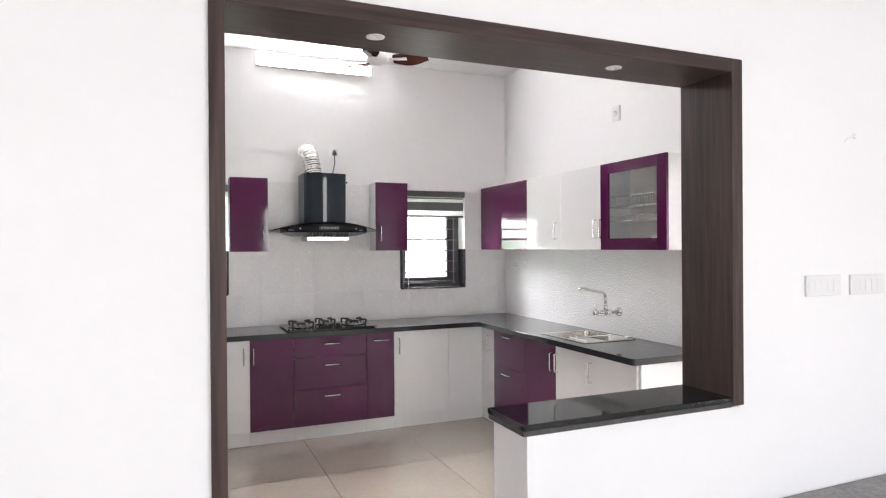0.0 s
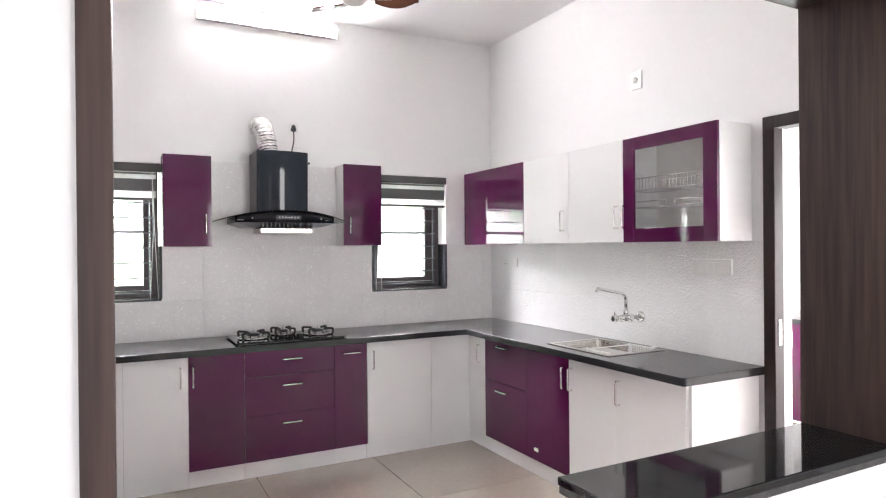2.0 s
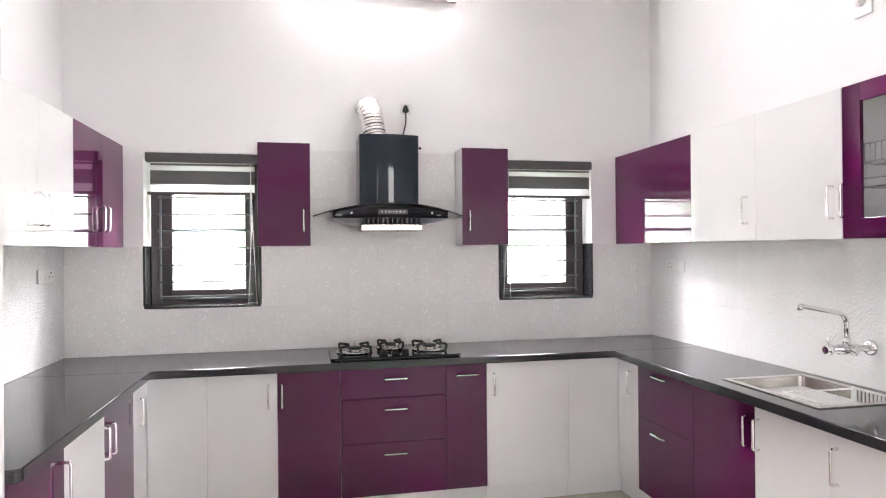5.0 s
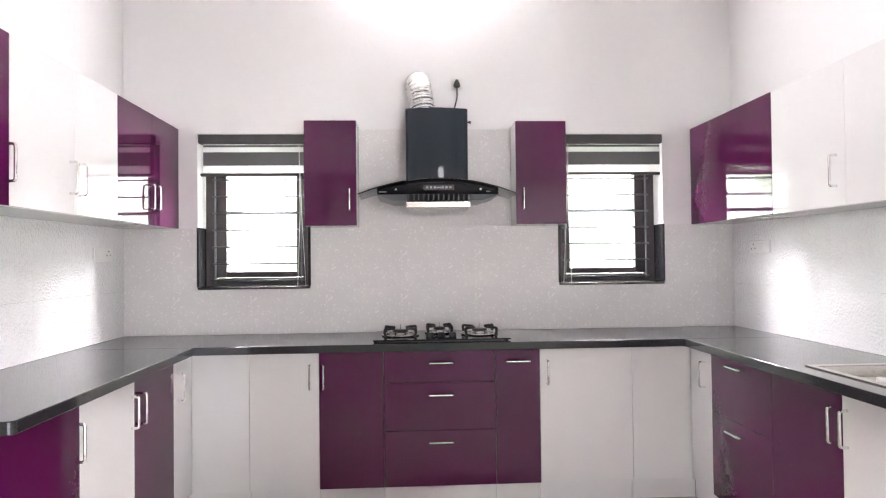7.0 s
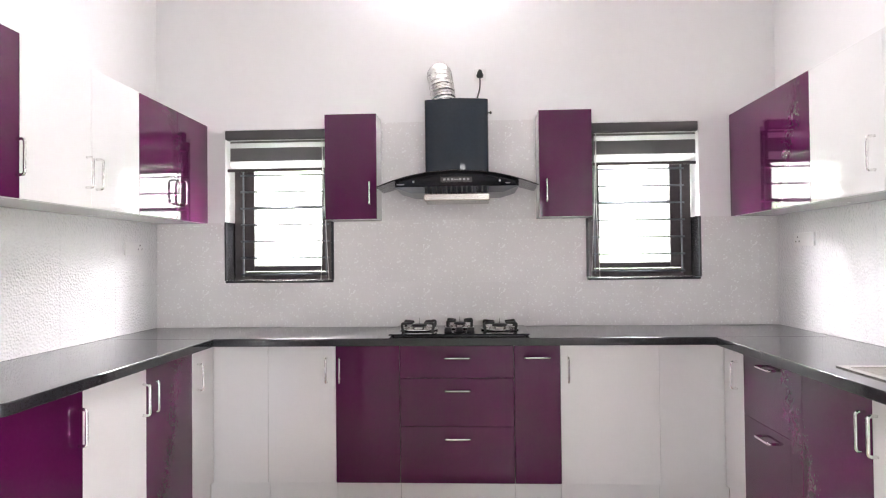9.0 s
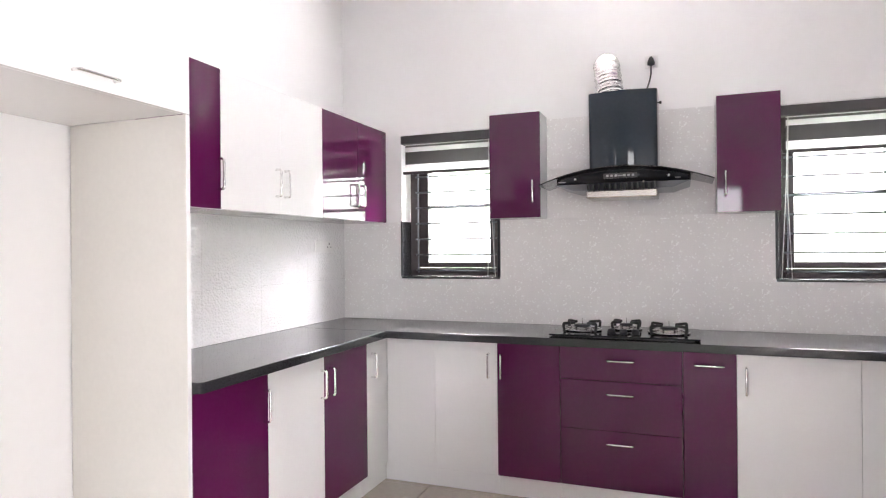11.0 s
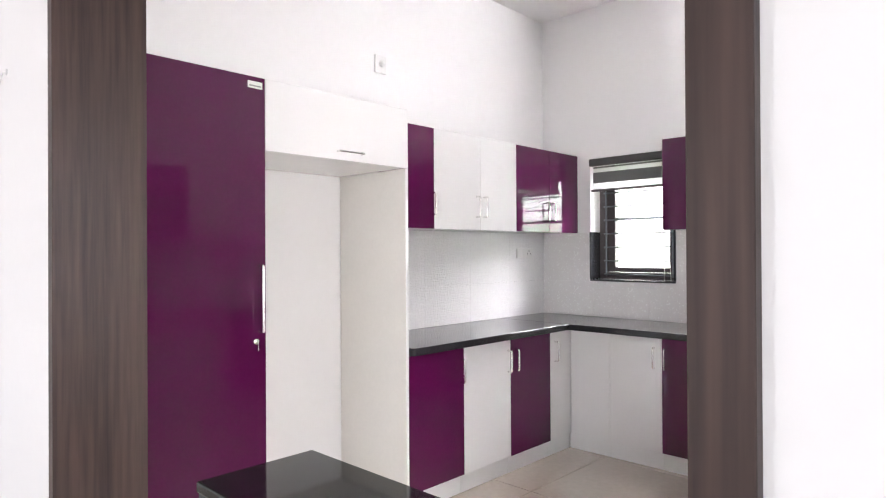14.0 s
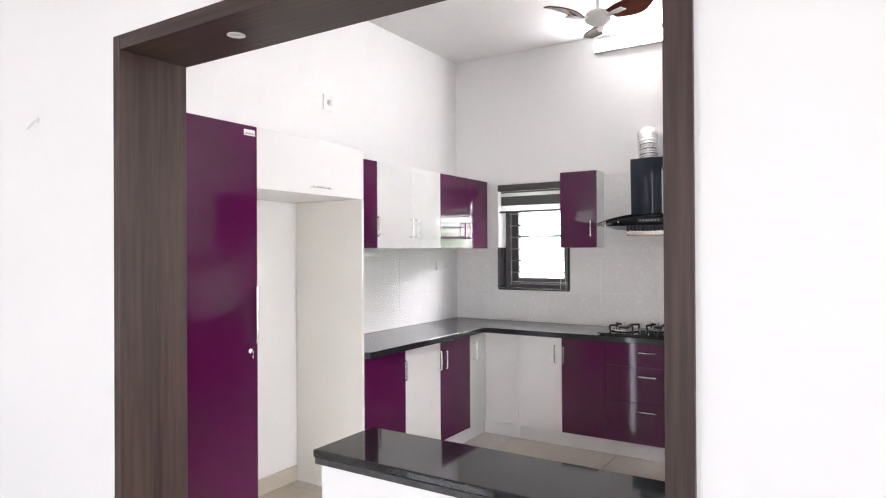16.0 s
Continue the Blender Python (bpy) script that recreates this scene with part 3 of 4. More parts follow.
def glazed_cabinet():
    """The plate cabinet: open carcass, framed glass door, wire racks inside."""
    a, b, x0, x1 = 3.358, 4.005, 3.16, 3.418
    ob = thing("glazed_cabinet", ((x0 + x1) / 2, (a + b) / 2, U0), "purple framed glass door wall cabinet holding steel plate racks", "cabinet", GU)
    k = 0.018
    part("side", box((x0 + 0.0195, a, U0), (x1, a + k, U1), 0.001), WHITE, ob)
    part("side", box((x0 + 0.0195, b - k, U0), (x1, b - 0.0005, U1), 0.001), WHITE, ob)
    part("top", box((x0 + 0.0195, a + k, U1 - k), (x1, b - k, U1), 0.001), WHITE, ob)
    part("base", box((x0 + 0.0195, a + k, U0), (x1, b - k, U0 + k), 0.001), WHITE, ob)
    part("back", box((x1 - 0.006, a + k, U0 + k), (x1, b - k, U1 - k)), CREAM, ob)
    d = part("door", box((x0, a + 0.001, U0), (x0 + 0.0185, 3.443, U1), 0.0015), PURPLE, ob)
    part("stile", box((x0, 3.922, U0), (x0 + 0.0185, b - 0.001, U1), 0.0015), PURPLE, d)
    part("rail", box((x0, 3.4435, U0), (x0 + 0.0185, 3.9215, 1.583), 0.0015), PURPLE, d)
    part("rail", box((x0, 3.4435, 2.031), (x0 + 0.0185, 3.9215, U1), 0.0015), PURPLE, d)
    p = part("pane", box((x0 + 0.008, 3.438, 1.578), (x0 + 0.0115, 3.927, 2.036)), CLEAR, d)
    p.visible_shadow = False
    handle("east_up", HU(3.985), d)
    y0, y1 = a + 0.03, b - 0.03
    r1 = thing("plate_rack", (3.3, (y0 + y1) / 2, 1.80), "chromed wire plate rack inside the glazed cabinet", "rack", "racks in the glazed cabinet")
    for x, z in ((3.20, 1.80), (3.20, 1.87), (3.38, 1.80), (3.38, 1.87), (3.29, 1.795)):
        part("rail", tube([(x, y0, z), (x, y1, z)], 0.0032, 6), CHROME, r1)
    n = 24
    for i in range(n):
        y = y0 + 0.012 + (y1 - y0 - 0.024) * i / (n - 1)
        part("wire", tube([(3.20, y, 1.872), (3.20, y, 1.80), (3.29, y, 1.793), (3.38, y, 1.80), (3.38, y, 1.872)], 0.0018, 4), CHROME, r1)
    r2 = thing("cup_rack", (3.3, (y0 + y1) / 2, 1.70), "chromed wire cup shelf inside the glazed cabinet", "rack", "racks in the glazed cabinet")
    for x in (3.20, 3.235, 3.27, 3.305, 3.34, 3.375):
        part("wire", tube([(x, y0, 1.702), (x, y1, 1.702)], 0.0022, 4), CHROME, r2)
    for z in (1.702, 1.735):
        part("rim", tube(rounded([(3.195, y0, z), (3.195, (y0 + y1) / 2 - 0.03, z), (3.195, (y0 + y1) / 2 - 0.03, 1.70 if z > 1.71 else z)], 0.01), 0.003, 6), CHROME, r2)
        part("rim", tube(rounded([(3.195, y1, z), (3.195, (y0 + y1) / 2 + 0.03, z), (3.195, (y0 + y1) / 2 + 0.03, 1.70 if z > 1.71 else z)], 0.01), 0.003, 6), CHROME, r2)


glazed_cabinet()

# tall cupboard, fridge recess
tall = thing("tall_cupboard", (0.0, 2.75, 0), "tall glossy purple cupboard with key in its lock", "cupboard")
part("body", box((XL + 0.006, 2.4475, 0), (0.2505, 3.045, 2.102), 0.001), WHITE, tall)
td = part("door", box((0.2515, 2.4475, 0.09), (0.27, 3.0445, 2.102), 0.0016), PURPLE, tall)
part("handle", tube(rounded([(0.27, 3.014, 1.04), (0.305, 3.014, 1.04), (0.305, 3.014, 1.315), (0.27, 3.014, 1.315)], 0.014), 0.0065, 8), CHROME, td, "long chrome bar handle")
lock = part("lock", lathe((0.27, 2.998, 1.0), (1, 0, 0), [(0, 0.013), (0.006, 0.013), (0.008, 0.010), (0.010, 0.004)], 20), CHROME, td, "round chrome lock")
part("key", box((0.278, 2.9965, 0.965), (0.292, 2.9995, 1.003), 0.001), CHROME, td, "small steel key")
part("label_sticker", box((0.2702, 2.965, 2.053), (0.2712, 3.032, 2.082)), PLASTIC, td, "small white label")
part("print", box((0.2713, 2.972, 2.060), (0.2716, 3.025, 2.066)), GREYPRINT, td)
over = thing("bridge_cabinet", (0.0, 3.45, 1.80), "white lift-up cabinet over the empty fridge recess", "cabinet")
part("body", box((XL + 0.006, 3.0465, 1.80), (0.2505, 3.849, 2.102), 0.001), WHITE, over)
of = part("door", box((0.2515, 3.0465, 1.80), (0.27, 3.866, 2.102), 0.0016), WHITE, over)
part("handle", tube(rounded([(0.27, 3.42, 1.838), (0.298, 3.42, 1.838), (0.298, 3.56, 1.838), (0.27, 3.56, 1.838)], 0.01), 0.005, 8), CHROME, of, "slim chrome bar handle")
side = thing("side_panel", (0.0, 3.858, 0), "white laminate side panel of the fridge recess", "panel")
part("board", box((XL + 0.006, 3.8495, 0), (0.2668, 3.8675, 1.799), 0.001), CREAM, side)
part("edge_band", box((0.267, 3.8497, 0.001), (0.2682, 3.8673, 1.7985)), WHITE, side, "white edge band")
side2 = thing("side_panel", (0.0, 3.055, 0), "cream laminate side panel of the fridge recess", "panel")
part("board", box((XL + 0.006, 3.0455, 0), (0.2488, 3.052, 1.799), 0.001), CREAM, side2)
part("edge_band", box((0.249, 3.0457, 0.001), (0.2502, 3.0518, 1.7985)), WHITE, side2, "white edge band")

# worktop: one sheet of granite round three sides, cut out for the sink
SX0, SX1, SY0, SY1 = 2.965, 3.345, 3.92, 4.43


def slab_part(name, xs, ys, gap, parent, corner=None):
    """A granite slab over the cells of a grid, but for the cell named gap; nosed edges."""
    bm = bmesh.new()
    vs = [[bm.verts.new((x, y, COUNTER)) for y in ys] for x in xs]
    for i in range(len(xs) - 1):
        for j in range(len(ys) - 1):
            if (i, j) != gap:
                bm.faces.new((vs[i][j], vs[i + 1][j], vs[i + 1][j + 1], vs[i][j + 1]))
    ext = bmesh.ops.extrude_face_region(bm, geom=list(bm.faces))
    low = [v for v in ext["geom"] if isinstance(v, bmesh.types.BMVert)]
    bmesh.ops.translate(bm, verts=low, vec=(0, 0, -(COUNTER - UNDER)))
    bmesh.ops.recalc_face_normals(bm, faces=bm.faces)
    if corner:
        up = [e for e in bm.edges if all((v.co.xy - Vector(corner)).length < 1e-4 for v in e.verts)]
        bmesh.ops.bevel(bm, geom=up, offset=0.022, segments=5, profile=0.5, affect="EDGES")
    rim = [e for e in bm.edges if len(e.link_faces) == 2 and e.calc_face_angle() > 1]
    bmesh.ops.bevel(bm, geom=rim, offset=0.0035, segments=3, profile=0.5, affect="EDGES")
    return part(name, bm, GRANITE, parent)


top = thing("worktop", (1.57, 5.6, UNDER), "dark grey granite worktop running round three kitchen walls", "worktop")
slab_part("slab", [XL + 0.001, XR - 0.001], [5.3155, YB - 0.001], None, top)
slab_part("slab", [XL + 0.001, 0.307], [3.868, 5.3150], None, top, (0.307, 3.868))
slab_part("slab", [2.847, SX0, SX1, XR - 0.001], [3.295, SY0, SY1, 5.3150], (1, 1), top, (2.847, 3.295))


def sink():
    ob = thing("sink", (3.16, 4.175, COUNTER), "inset stainless steel sink with a single bowl", "sink")
    z = COUNTER
    a0, a1, b0, b1 = 2.942, 3.372, 3.897, 4.453
    bm = bmesh.new()
    for p, q in (((a0, b0), (SX0 + 0.006, b1)), ((SX1 - 0.006, b0), (a1, b1)), ((SX0 + 0.006, b0), (SX1 - 0.006, SY0 + 0.006)), ((SX0 + 0.006, SY1 - 0.006), (SX1 - 0.006, b1))):
        block(bm, (*p, z + 0.0004), (*q, z + 0.0045))
    bmesh.ops.remove_doubles(bm, verts=bm.verts, dist=1e-5)
    part("rim", bm, STEEL, ob)
    bm = bmesh.new()
    x0, x1, y0, y1, zb, i = SX0 + 0.004, SX1 - 0.004, SY0 + 0.004, SY1 - 0.004, z - 0.17, 0.02
    top = [bm.verts.new(p) for p in ((x0, y0, z + 0.002), (x1, y0, z + 0.002), (x1, y1, z + 0.002), (x0, y1, z + 0.002))]
    low = [bm.verts.new(p) for p in ((x0 + i, y0 + i, zb), (x1 - i, y0 + i, zb), (x1 - i, y1 - i, zb), (x0 + i, y1 - i, zb))]
    for k in range(4):
        bm.faces.new((top[k], top[(k + 1) % 4], low[(k + 1) % 4], low[k]))
    bm.faces.new(low)
    bmesh.ops.bevel(bm, geom=[e for e in bm.edges if e.verts[0] in low or e.verts[1] in low], offset=0.03, segments=4, profile=0.5, affect="EDGES")
    for f in bm.faces:
        f.smooth = True
    bowl = part("bowl", bm, STEEL, ob)
    part("drain", lathe((3.155, 4.175, zb + 0.001), (0, 0, 1), [(0, 0.045), (0.004, 0.045), (0.004, 0.03), (0.002, 0.028)], 24), CHROME, bowl)
    dish = thing("dish_basket", (3.15, 4.03, z), "white slatted dish basket hung in the sink", "basket")
    y0, y1, x0, x1 = 3.935, 4.13, 2.985, 3.325
    for k in range(3):
        zz = z - 0.045 + 0.024 * k
        part("bar", box((x0, y1 - 0.004, zz), (x0 + 0.062, y1 + 0.004, zz + 0.009), 0.002), PLASTIC, dish)
    for x in (x0, x0 + 0.05, x1 - 0.006):
        part("post", box((x, y1 - 0.006, z - 0.07), (x + 0.012, y1 + 0.006, z + 0.016), 0.003), PLASTIC, dish)
    part("rail", box((x0 + 0.062, y1 - 0.003, z + 0.004), (x1, y1 + 0.003, z + 0.010), 0.001), PLASTIC, dish)
    for zz in (z - 0.06, z + 0.006):
        part("rail", box((x1 - 0.003, y0, zz), (x1 + 0.005, y1, zz + 0.008), 0.002), PLASTIC, dish)
    part("rail", box((x0 - 0.003, y0, z + 0.006), (x0 + 0.005, y1 - 0.006, z + 0.013), 0.002), PLASTIC, dish)
    for k in range(10):
        y = y0 + 0.01 + 0.0185 * k
        part("slat", box((x1 - 0.002, y, z - 0.052), (x1 + 0.004, y + 0.008, z + 0.006), 0.001), PLASTIC, dish)
    for k in range(8):
        x = x0 + 0.02 + 0.042 * k
        part("wire", box((x, y0, z - 0.066), (x + 0.004, y1, z - 0.061)), PLASTIC, dish)
    part("hook", box((x1, y0, z + 0.0145), (x1 + 0.03, y0 + 0.03, z + 0.0175), 0.001), PLASTIC, dish)


sink()


def tap():
    y, z = 4.132, 1.045
    ob = thing("tap", (XR - 0.008, y, z), "chrome wall-mounted kitchen mixer tap with swivel spout", "tap")
    part("flange", lathe((XR - 0.0085, y, z), (-1, 0, 0), [(0, 0.034), (0.006, 0.034), (0.016, 0.026), (0.018, 0.012)], 28), CHROME, ob)
    part("body", lathe((XR - 0.02, y, z), (-1, 0, 0), [(0, 0.013), (0.06, 0.013), (0.065, 0.021), (0.15, 0.021), (0.155, 0.015), (0.185, 0.015)], 20), CHROME, ob)
    part("knob", lathe((3.225, y, z), (-1, 0, 0), [(0, 0.012), (0.004, 0.022), (0.026, 0.022), (0.032, 0.016)], 20), CHROME, ob)
    part("lever", tube([(3.208, y, z + 0.015), (3.206, y, z + 0.055)], 0.0045, 8), CHROME, ob)
    part("diverter", lathe((3.30, y - 0.018, z), (0, -1, 0), [(0, 0.012), (0.01, 0.020), (0.03, 0.020), (0.036, 0.014)], 20), CHROME, ob)
    part("collar", lathe((3.30, y, z + 0.012), (0, 0, 1), [(0, 0.016), (0.03, 0.016), (0.036, 0.012)], 20), CHROME, ob)
    part("spout", tube(rounded([(3.30, y, z + 0.02), (3.30, y, z + 0.145), (3.075, y, z + 0.188), (3.072, y, z + 0.168)], 0.045, 8), 0.0105, 14), CHROME, ob)


tap()


# ---- hob ----
def hob():
    z = COUNTER
    ob = thing("gas_hob", (1.571, 5.6, z), "three-burner black glass gas hob on the worktop", "hob")
    part("glass_plate", box((1.207, 5.375, z + 0.006), (1.937, 5.80, z + 0.014), 0.003), BLACKGLASS, ob)
    part("base_tray", box((1.23, 5.41, z + 0.0004), (1.91, 5.77, z + 0.0056)), BLACKMETAL, ob)
    zt = z + 0.0142
    for x, y, r in ((1.349, 5.575, 0.107), (1.570, 5.675, 0.085), (1.790, 5.575, 0.107)):
        bn = part("burner", lathe((x, y, zt), (0, 0, 1), [(0, r * 0.92), (0.003, r * 0.92), (0.006, r * 0.75), (0.006, r * 0.5), (0.014, r * 0.48), (0.020, r * 0.46), (0.020, r * 0.40)], 28), STEEL, ob, "steel drip ring and burner")
        part("burner_cap", lathe((x, y, zt + 0.0205), (0, 0, 1), [(0, r * 0.40), (0.008, r * 0.40), (0.012, r * 0.30), (0.012, r * 0.1)], 28), BLACKMETAL, bn)
        part("pan_ring", tube([(x + r * 0.93 * math.cos(k), y + r * 0.93 * math.sin(k), zt + 0.006) for k in (2 * math.pi * i / 28 for i in range(28))], 0.005, 6, True), CHROME, bn)
        for k in range(4):
            c, s = math.cos(radians(45 + 90 * k)), math.sin(radians(45 + 90 * k))
            ro, ri = r * 1.12, r * 0.45
            part("pan_support", tube(rounded([(x + ro * 0.92 * c, y + ro * 0.92 * s, zt), (x + ro * c, y + ro * s, zt + 0.022), (x + ro * c, y + ro * s, zt + 0.042), (x + ri * c, y + ri * s, zt + 0.041)], 0.007, 3), 0.0076, 6), CASTIRON, bn)
        part("igniter", tube([(x, y + r * 0.1, zt + 0.03), (x, y + r * 0.1, zt + 0.062)], 0.0016, 5), STEEL, bn)
    for x in (1.512, 1.572, 1.632):
        part("knob", lathe((x, 5.475, zt), (0, 0, 1), [(0, 0.021), (0.012, 0.020), (0.022, 0.017), (0.024, 0.012)], 20), BLACKMETAL, ob, "black control knob")


hob()


# ---- cooker hood ----
def hood():
    cx, yb = 1.565, YB - 0.009
    ob = thing("cooker_hood", (cx, yb, 1.62), "black curved-glass chimney cooker hood on the wall", "hood")
    bm = bmesh.new()
    bulge = [(cx - 0.125 + 0.25 * k / 16, 5.602 - 0.020 * (1 - (k / 8 - 1) ** 2), 0) for k in range(17)]
    prof = rounded([(cx - 0.177, yb, 0), (cx - 0.177, 5.608, 0), bulge[0]], 0.05, 8)[:-1] + [Vector(p) for p in bulge] + rounded([bulge[-1], (cx + 0.177, 5.608, 0), (cx + 0.177, yb, 0)], 0.05, 8)[1:]
    lo = [bm.verts.new((p.x, p.y + (0.004 if p.y < 5.7 else 0), 1.735)) for p in prof]
    hi = [bm.verts.new((p.x, p.y - (0.014 if p.y < 5.7 else 0), 2.158)) for p in prof]
    for i in range(len(prof) - 1):
        bm.faces.new((lo[i], lo[i + 1], hi[i + 1], hi[i])).smooth = True
    bm.faces.new(hi)
    bm.faces.new((lo[0], hi[0], hi[-1], lo[-1]))
    for e in bm.edges:
        e.smooth = len(e.link_faces) == 2 and e.calc_face_angle() < 0.6
    part("chimney", bm, HOODBLACK, ob, "glossy black chimney cover")

    def arc(x):
        k = (x - cx) / 0.447
        return 1.748 - 0.070 * k * k

    def front(x):
        k = (x - cx) / 0.447
        return 5.452 + 0.125 * k * k

    def shell(x0, x1, up, down, inset, name, mat, steps=28):
        bm = bmesh.new()
        rows = []
        for i in range(steps + 1):
            x = x0 + (x1 - x0) * i / steps
            z1, f = arc(x) + up, front(x) + inset
            z0 = down(x)
            rows.append([bm.verts.new(p) for p in ((x, f, z0), (x, f, z1), (x, yb - 0.004, z1), (x, yb - 0.004, z0))])
        for a, b in zip(rows, rows[1:]):
            for j in range(4):
                bm.faces.new((a[j], b[j], b[(j + 1) % 4], a[(j + 1) % 4])).smooth = j in (0, 1)
        bm.faces.new(rows[0])
        bm.faces.new(rows[-1][::-1])
        for e in bm.edges:
            e.smooth = e.calc_face_angle() < 0.6
        return part(name, bm, mat, ob)
    g = shell(cx - 0.447, cx + 0.447, 0.0, lambda x: arc(x) - 0.007, 0.0, "glass_canopy", CANOPY)
    g["label"] = "smoked curved glass canopy"
    shell(cx - 0.335, cx + 0.335, -0.008, lambda x: 1.661, 0.004, "fascia", BLACKGLASS)
    bm = bmesh.new()
    top = [(cx - 0.335, 5.475, 1.6605), (cx + 0.335, 5.475, 1.6605), (cx + 0.335, yb, 1.6605), (cx - 0.335, yb, 1.6605)]
    bot = [(cx - 0.25, 5.55, 1.634), (cx + 0.25, 5.55, 1.634), (cx + 0.25, yb, 1.634), (cx - 0.25, yb, 1.634)]
    a, b = [bm.verts.new(p) for p in top], [bm.verts.new(p) for p in bot]
    for k in range(4):
        bm.faces.new((a[k], a[(k + 1) % 4], b[(k + 1) % 4], b[k]))
    bm.faces.new(a)
    bm.faces.new(b)
    part("underside", bm, GREYMETAL, ob, "grey metal underside")
    part("oil_tray", box((cx - 0.178, 5.50, 1.588), (cx + 0.178, 5.75, 1.628), 0.006), STEEL, ob, "pale metal oil tray")
    for k in range(13):
        x = cx - 0.165 + 0.0275 * k
        part("vent_slat", box((x - 0.005, 5.482, 1.6285), (x + 0.005, 5.70, 1.659), 0.002), BLACKMETAL, ob)
    f = front(cx) + 0.001
    part("control_panel", box((cx - 0.083, f - 0.0012, 1.682), (cx + 0.083, f + 0.006, 1.708), 0.0008), BLACKMETAL, ob)
    for k in range(7):
        w = 0.012 if k == 3 else 0.006
        x = cx - 0.063 + 0.021 * k
        part("touch_mark", box((x - w, f - 0.0022, 1.692 if k == 3 else 1.690), (x + w, f - 0.0014, 1.698 if k == 3 else 1.701)), GREYPRINT, ob)
    for s in (-1, 1):
        x = cx + 0.232 * s
        part("pin_light", lathe((x, front(x) + 0.0045, 1.690), (0, -1, 0), [(0, 0.006), (0.003, 0.006), (0.005, 0.003)], 14), PLASTIC, ob)
    part("maker_mark", box((cx - 0.325, front(cx - 0.30) - 0.002, 1.676), (cx - 0.268, front(cx - 0.30) + 0.004, 1.681)), GREYPRINT, ob)
    part("maker_mark", box((cx + 0.262, front(cx + 0.27) - 0.002, 1.676), (cx + 0.287, front(cx + 0.27) + 0.004, 1.680)), GREYPRINT, ob)
    part("knob", lathe((cx + 0.1775, 5.64, 2.09), (1, 0, 0), [(0, 0.004), (0.008, 0.004), (0.010, 0.008), (0.018, 0.008), (0.020, 0.004)], 14), BLACKMETAL, ob, "small black fixing screw")
    # flexible duct, bent back into the wall
    duct = thing("flexible_duct", (1.488, 5.745, 2.159), "ribbed silver foil duct rising from the hood into wall", "duct")
    path = rounded([(1.494, 5.735, 2.1595), (1.466, 5.775, 2.355), (1.455, YB + 0.03, 2.372)], 0.09, 60)
    pts = [path[0]]
    for a, b in zip(path, path[1:]):
        n = max(1, round((b - a).length / 0.004))
        pts += [a.lerp(b, k / n) for k in range(1, n + 1) if (a.lerp(b, k / n) - pts[-1]).length > 0.0035]
    radii = [0.068 + 0.005 * math.cos(2 * math.pi * i / 5) + 0.0018 * math.sin(i * 0.7) for i in range(len(pts))]
    part("duct", tube(pts, 0.07, 20, radii=radii), FOIL, duct)
    cable = thing("power_plug", (1.702, YB, 2.365), "black power plug and cable running to the hood", "plug")
    part("plug_body", lathe((1.702, YB - 0.034, 2.398), (0, 0, -1), [(0, 0.006), (0.010, 0.013), (0.034, 0.021), (0.046, 0.019), (0.050, 0.008)], 14), BLACKRUBBER, cable)
    part("plug_pins", box((1.69, YB - 0.034, 2.36), (1.714, YB - 0.012, 2.39), 0.003), BLACKRUBBER, cable)
    part("cable", tube(rounded([(1.702, YB - 0.034, 2.352), (1.702, YB - 0.05, 2.28), (1.675, YB - 0.08, 2.19), (1.66, YB - 0.09, 2.155)], 0.05, 6), 0.0045, 8), BLACKRUBBER, cable)


hood()


# ---- ceiling fan and tube light ----
def fan():
    x, y, z = 1.605, 4.235, 2.715
    ob = thing("ceiling_fan", (x, y, H), "three-blade ceiling fan with brown blades and bright hub", "fan")
    part("canopy", lathe((x, y, H - 0.0005), (0, 0, -1), [(0, 0.06), (0.02, 0.058), (0.06, 0.03), (0.07, 0.014)], 24), PLASTIC, ob)
    part("rod", tube([(x, y, H - 0.06), (x, y, z + 0.06)], 0.011, 10), PLASTIC, ob)
    part("motor", lathe((x, y, z + 0.075), (0, 0, -1), [(0, 0.02), (0.012, 0.05), (0.03, 0.07), (0.06, 0.07), (0.08, 0.045), (0.086, 0.02)], 28), PLASTIC, ob, "white motor housing")
    for ang in (102, 228, 332):
        m = pose(x, y, z + 0.02, 0, 0, ang)
        bm = bmesh.new()
        rows = []
        for i in range(13):
            k = i / 12
            u = 0.10 + 0.22 * k
            w = 0.036 + 0.026 * math.sin(math.pi * min(1, k * 1.1))
            sway, tilt, rise = 0.05 * math.sin(k * 2.2), 0.30, 0.02 * k
            row = []
            for v, th in ((-w, 0.004), (w, 0.004), (w, -0.004), (-w, -0.004)):
                row.append(bm.verts.new(m @ Vector((u, v + sway, rise - v * tilt + th))))
            rows.append(row)
        for a, b in zip(rows, rows[1:]):
            for j in range(4):
                bm.faces.new((a[j], b[j], b[(j + 1) % 4], a[(j + 1) % 4]))
        bm.faces.new(rows[0])
        bm.faces.new(rows[-1][::-1])
        bl = part("blade", bm, FANBROWN, ob, "brown blade")
        bm = box((0.075, -0.02, -0.004), (0.19, 0.02, 0.004), 0.002)
        bmesh.ops.transform(bm, matrix=m, verts=bm.verts)
        part("blade_iron", bm, CHROME, bl, "chrome blade arm")


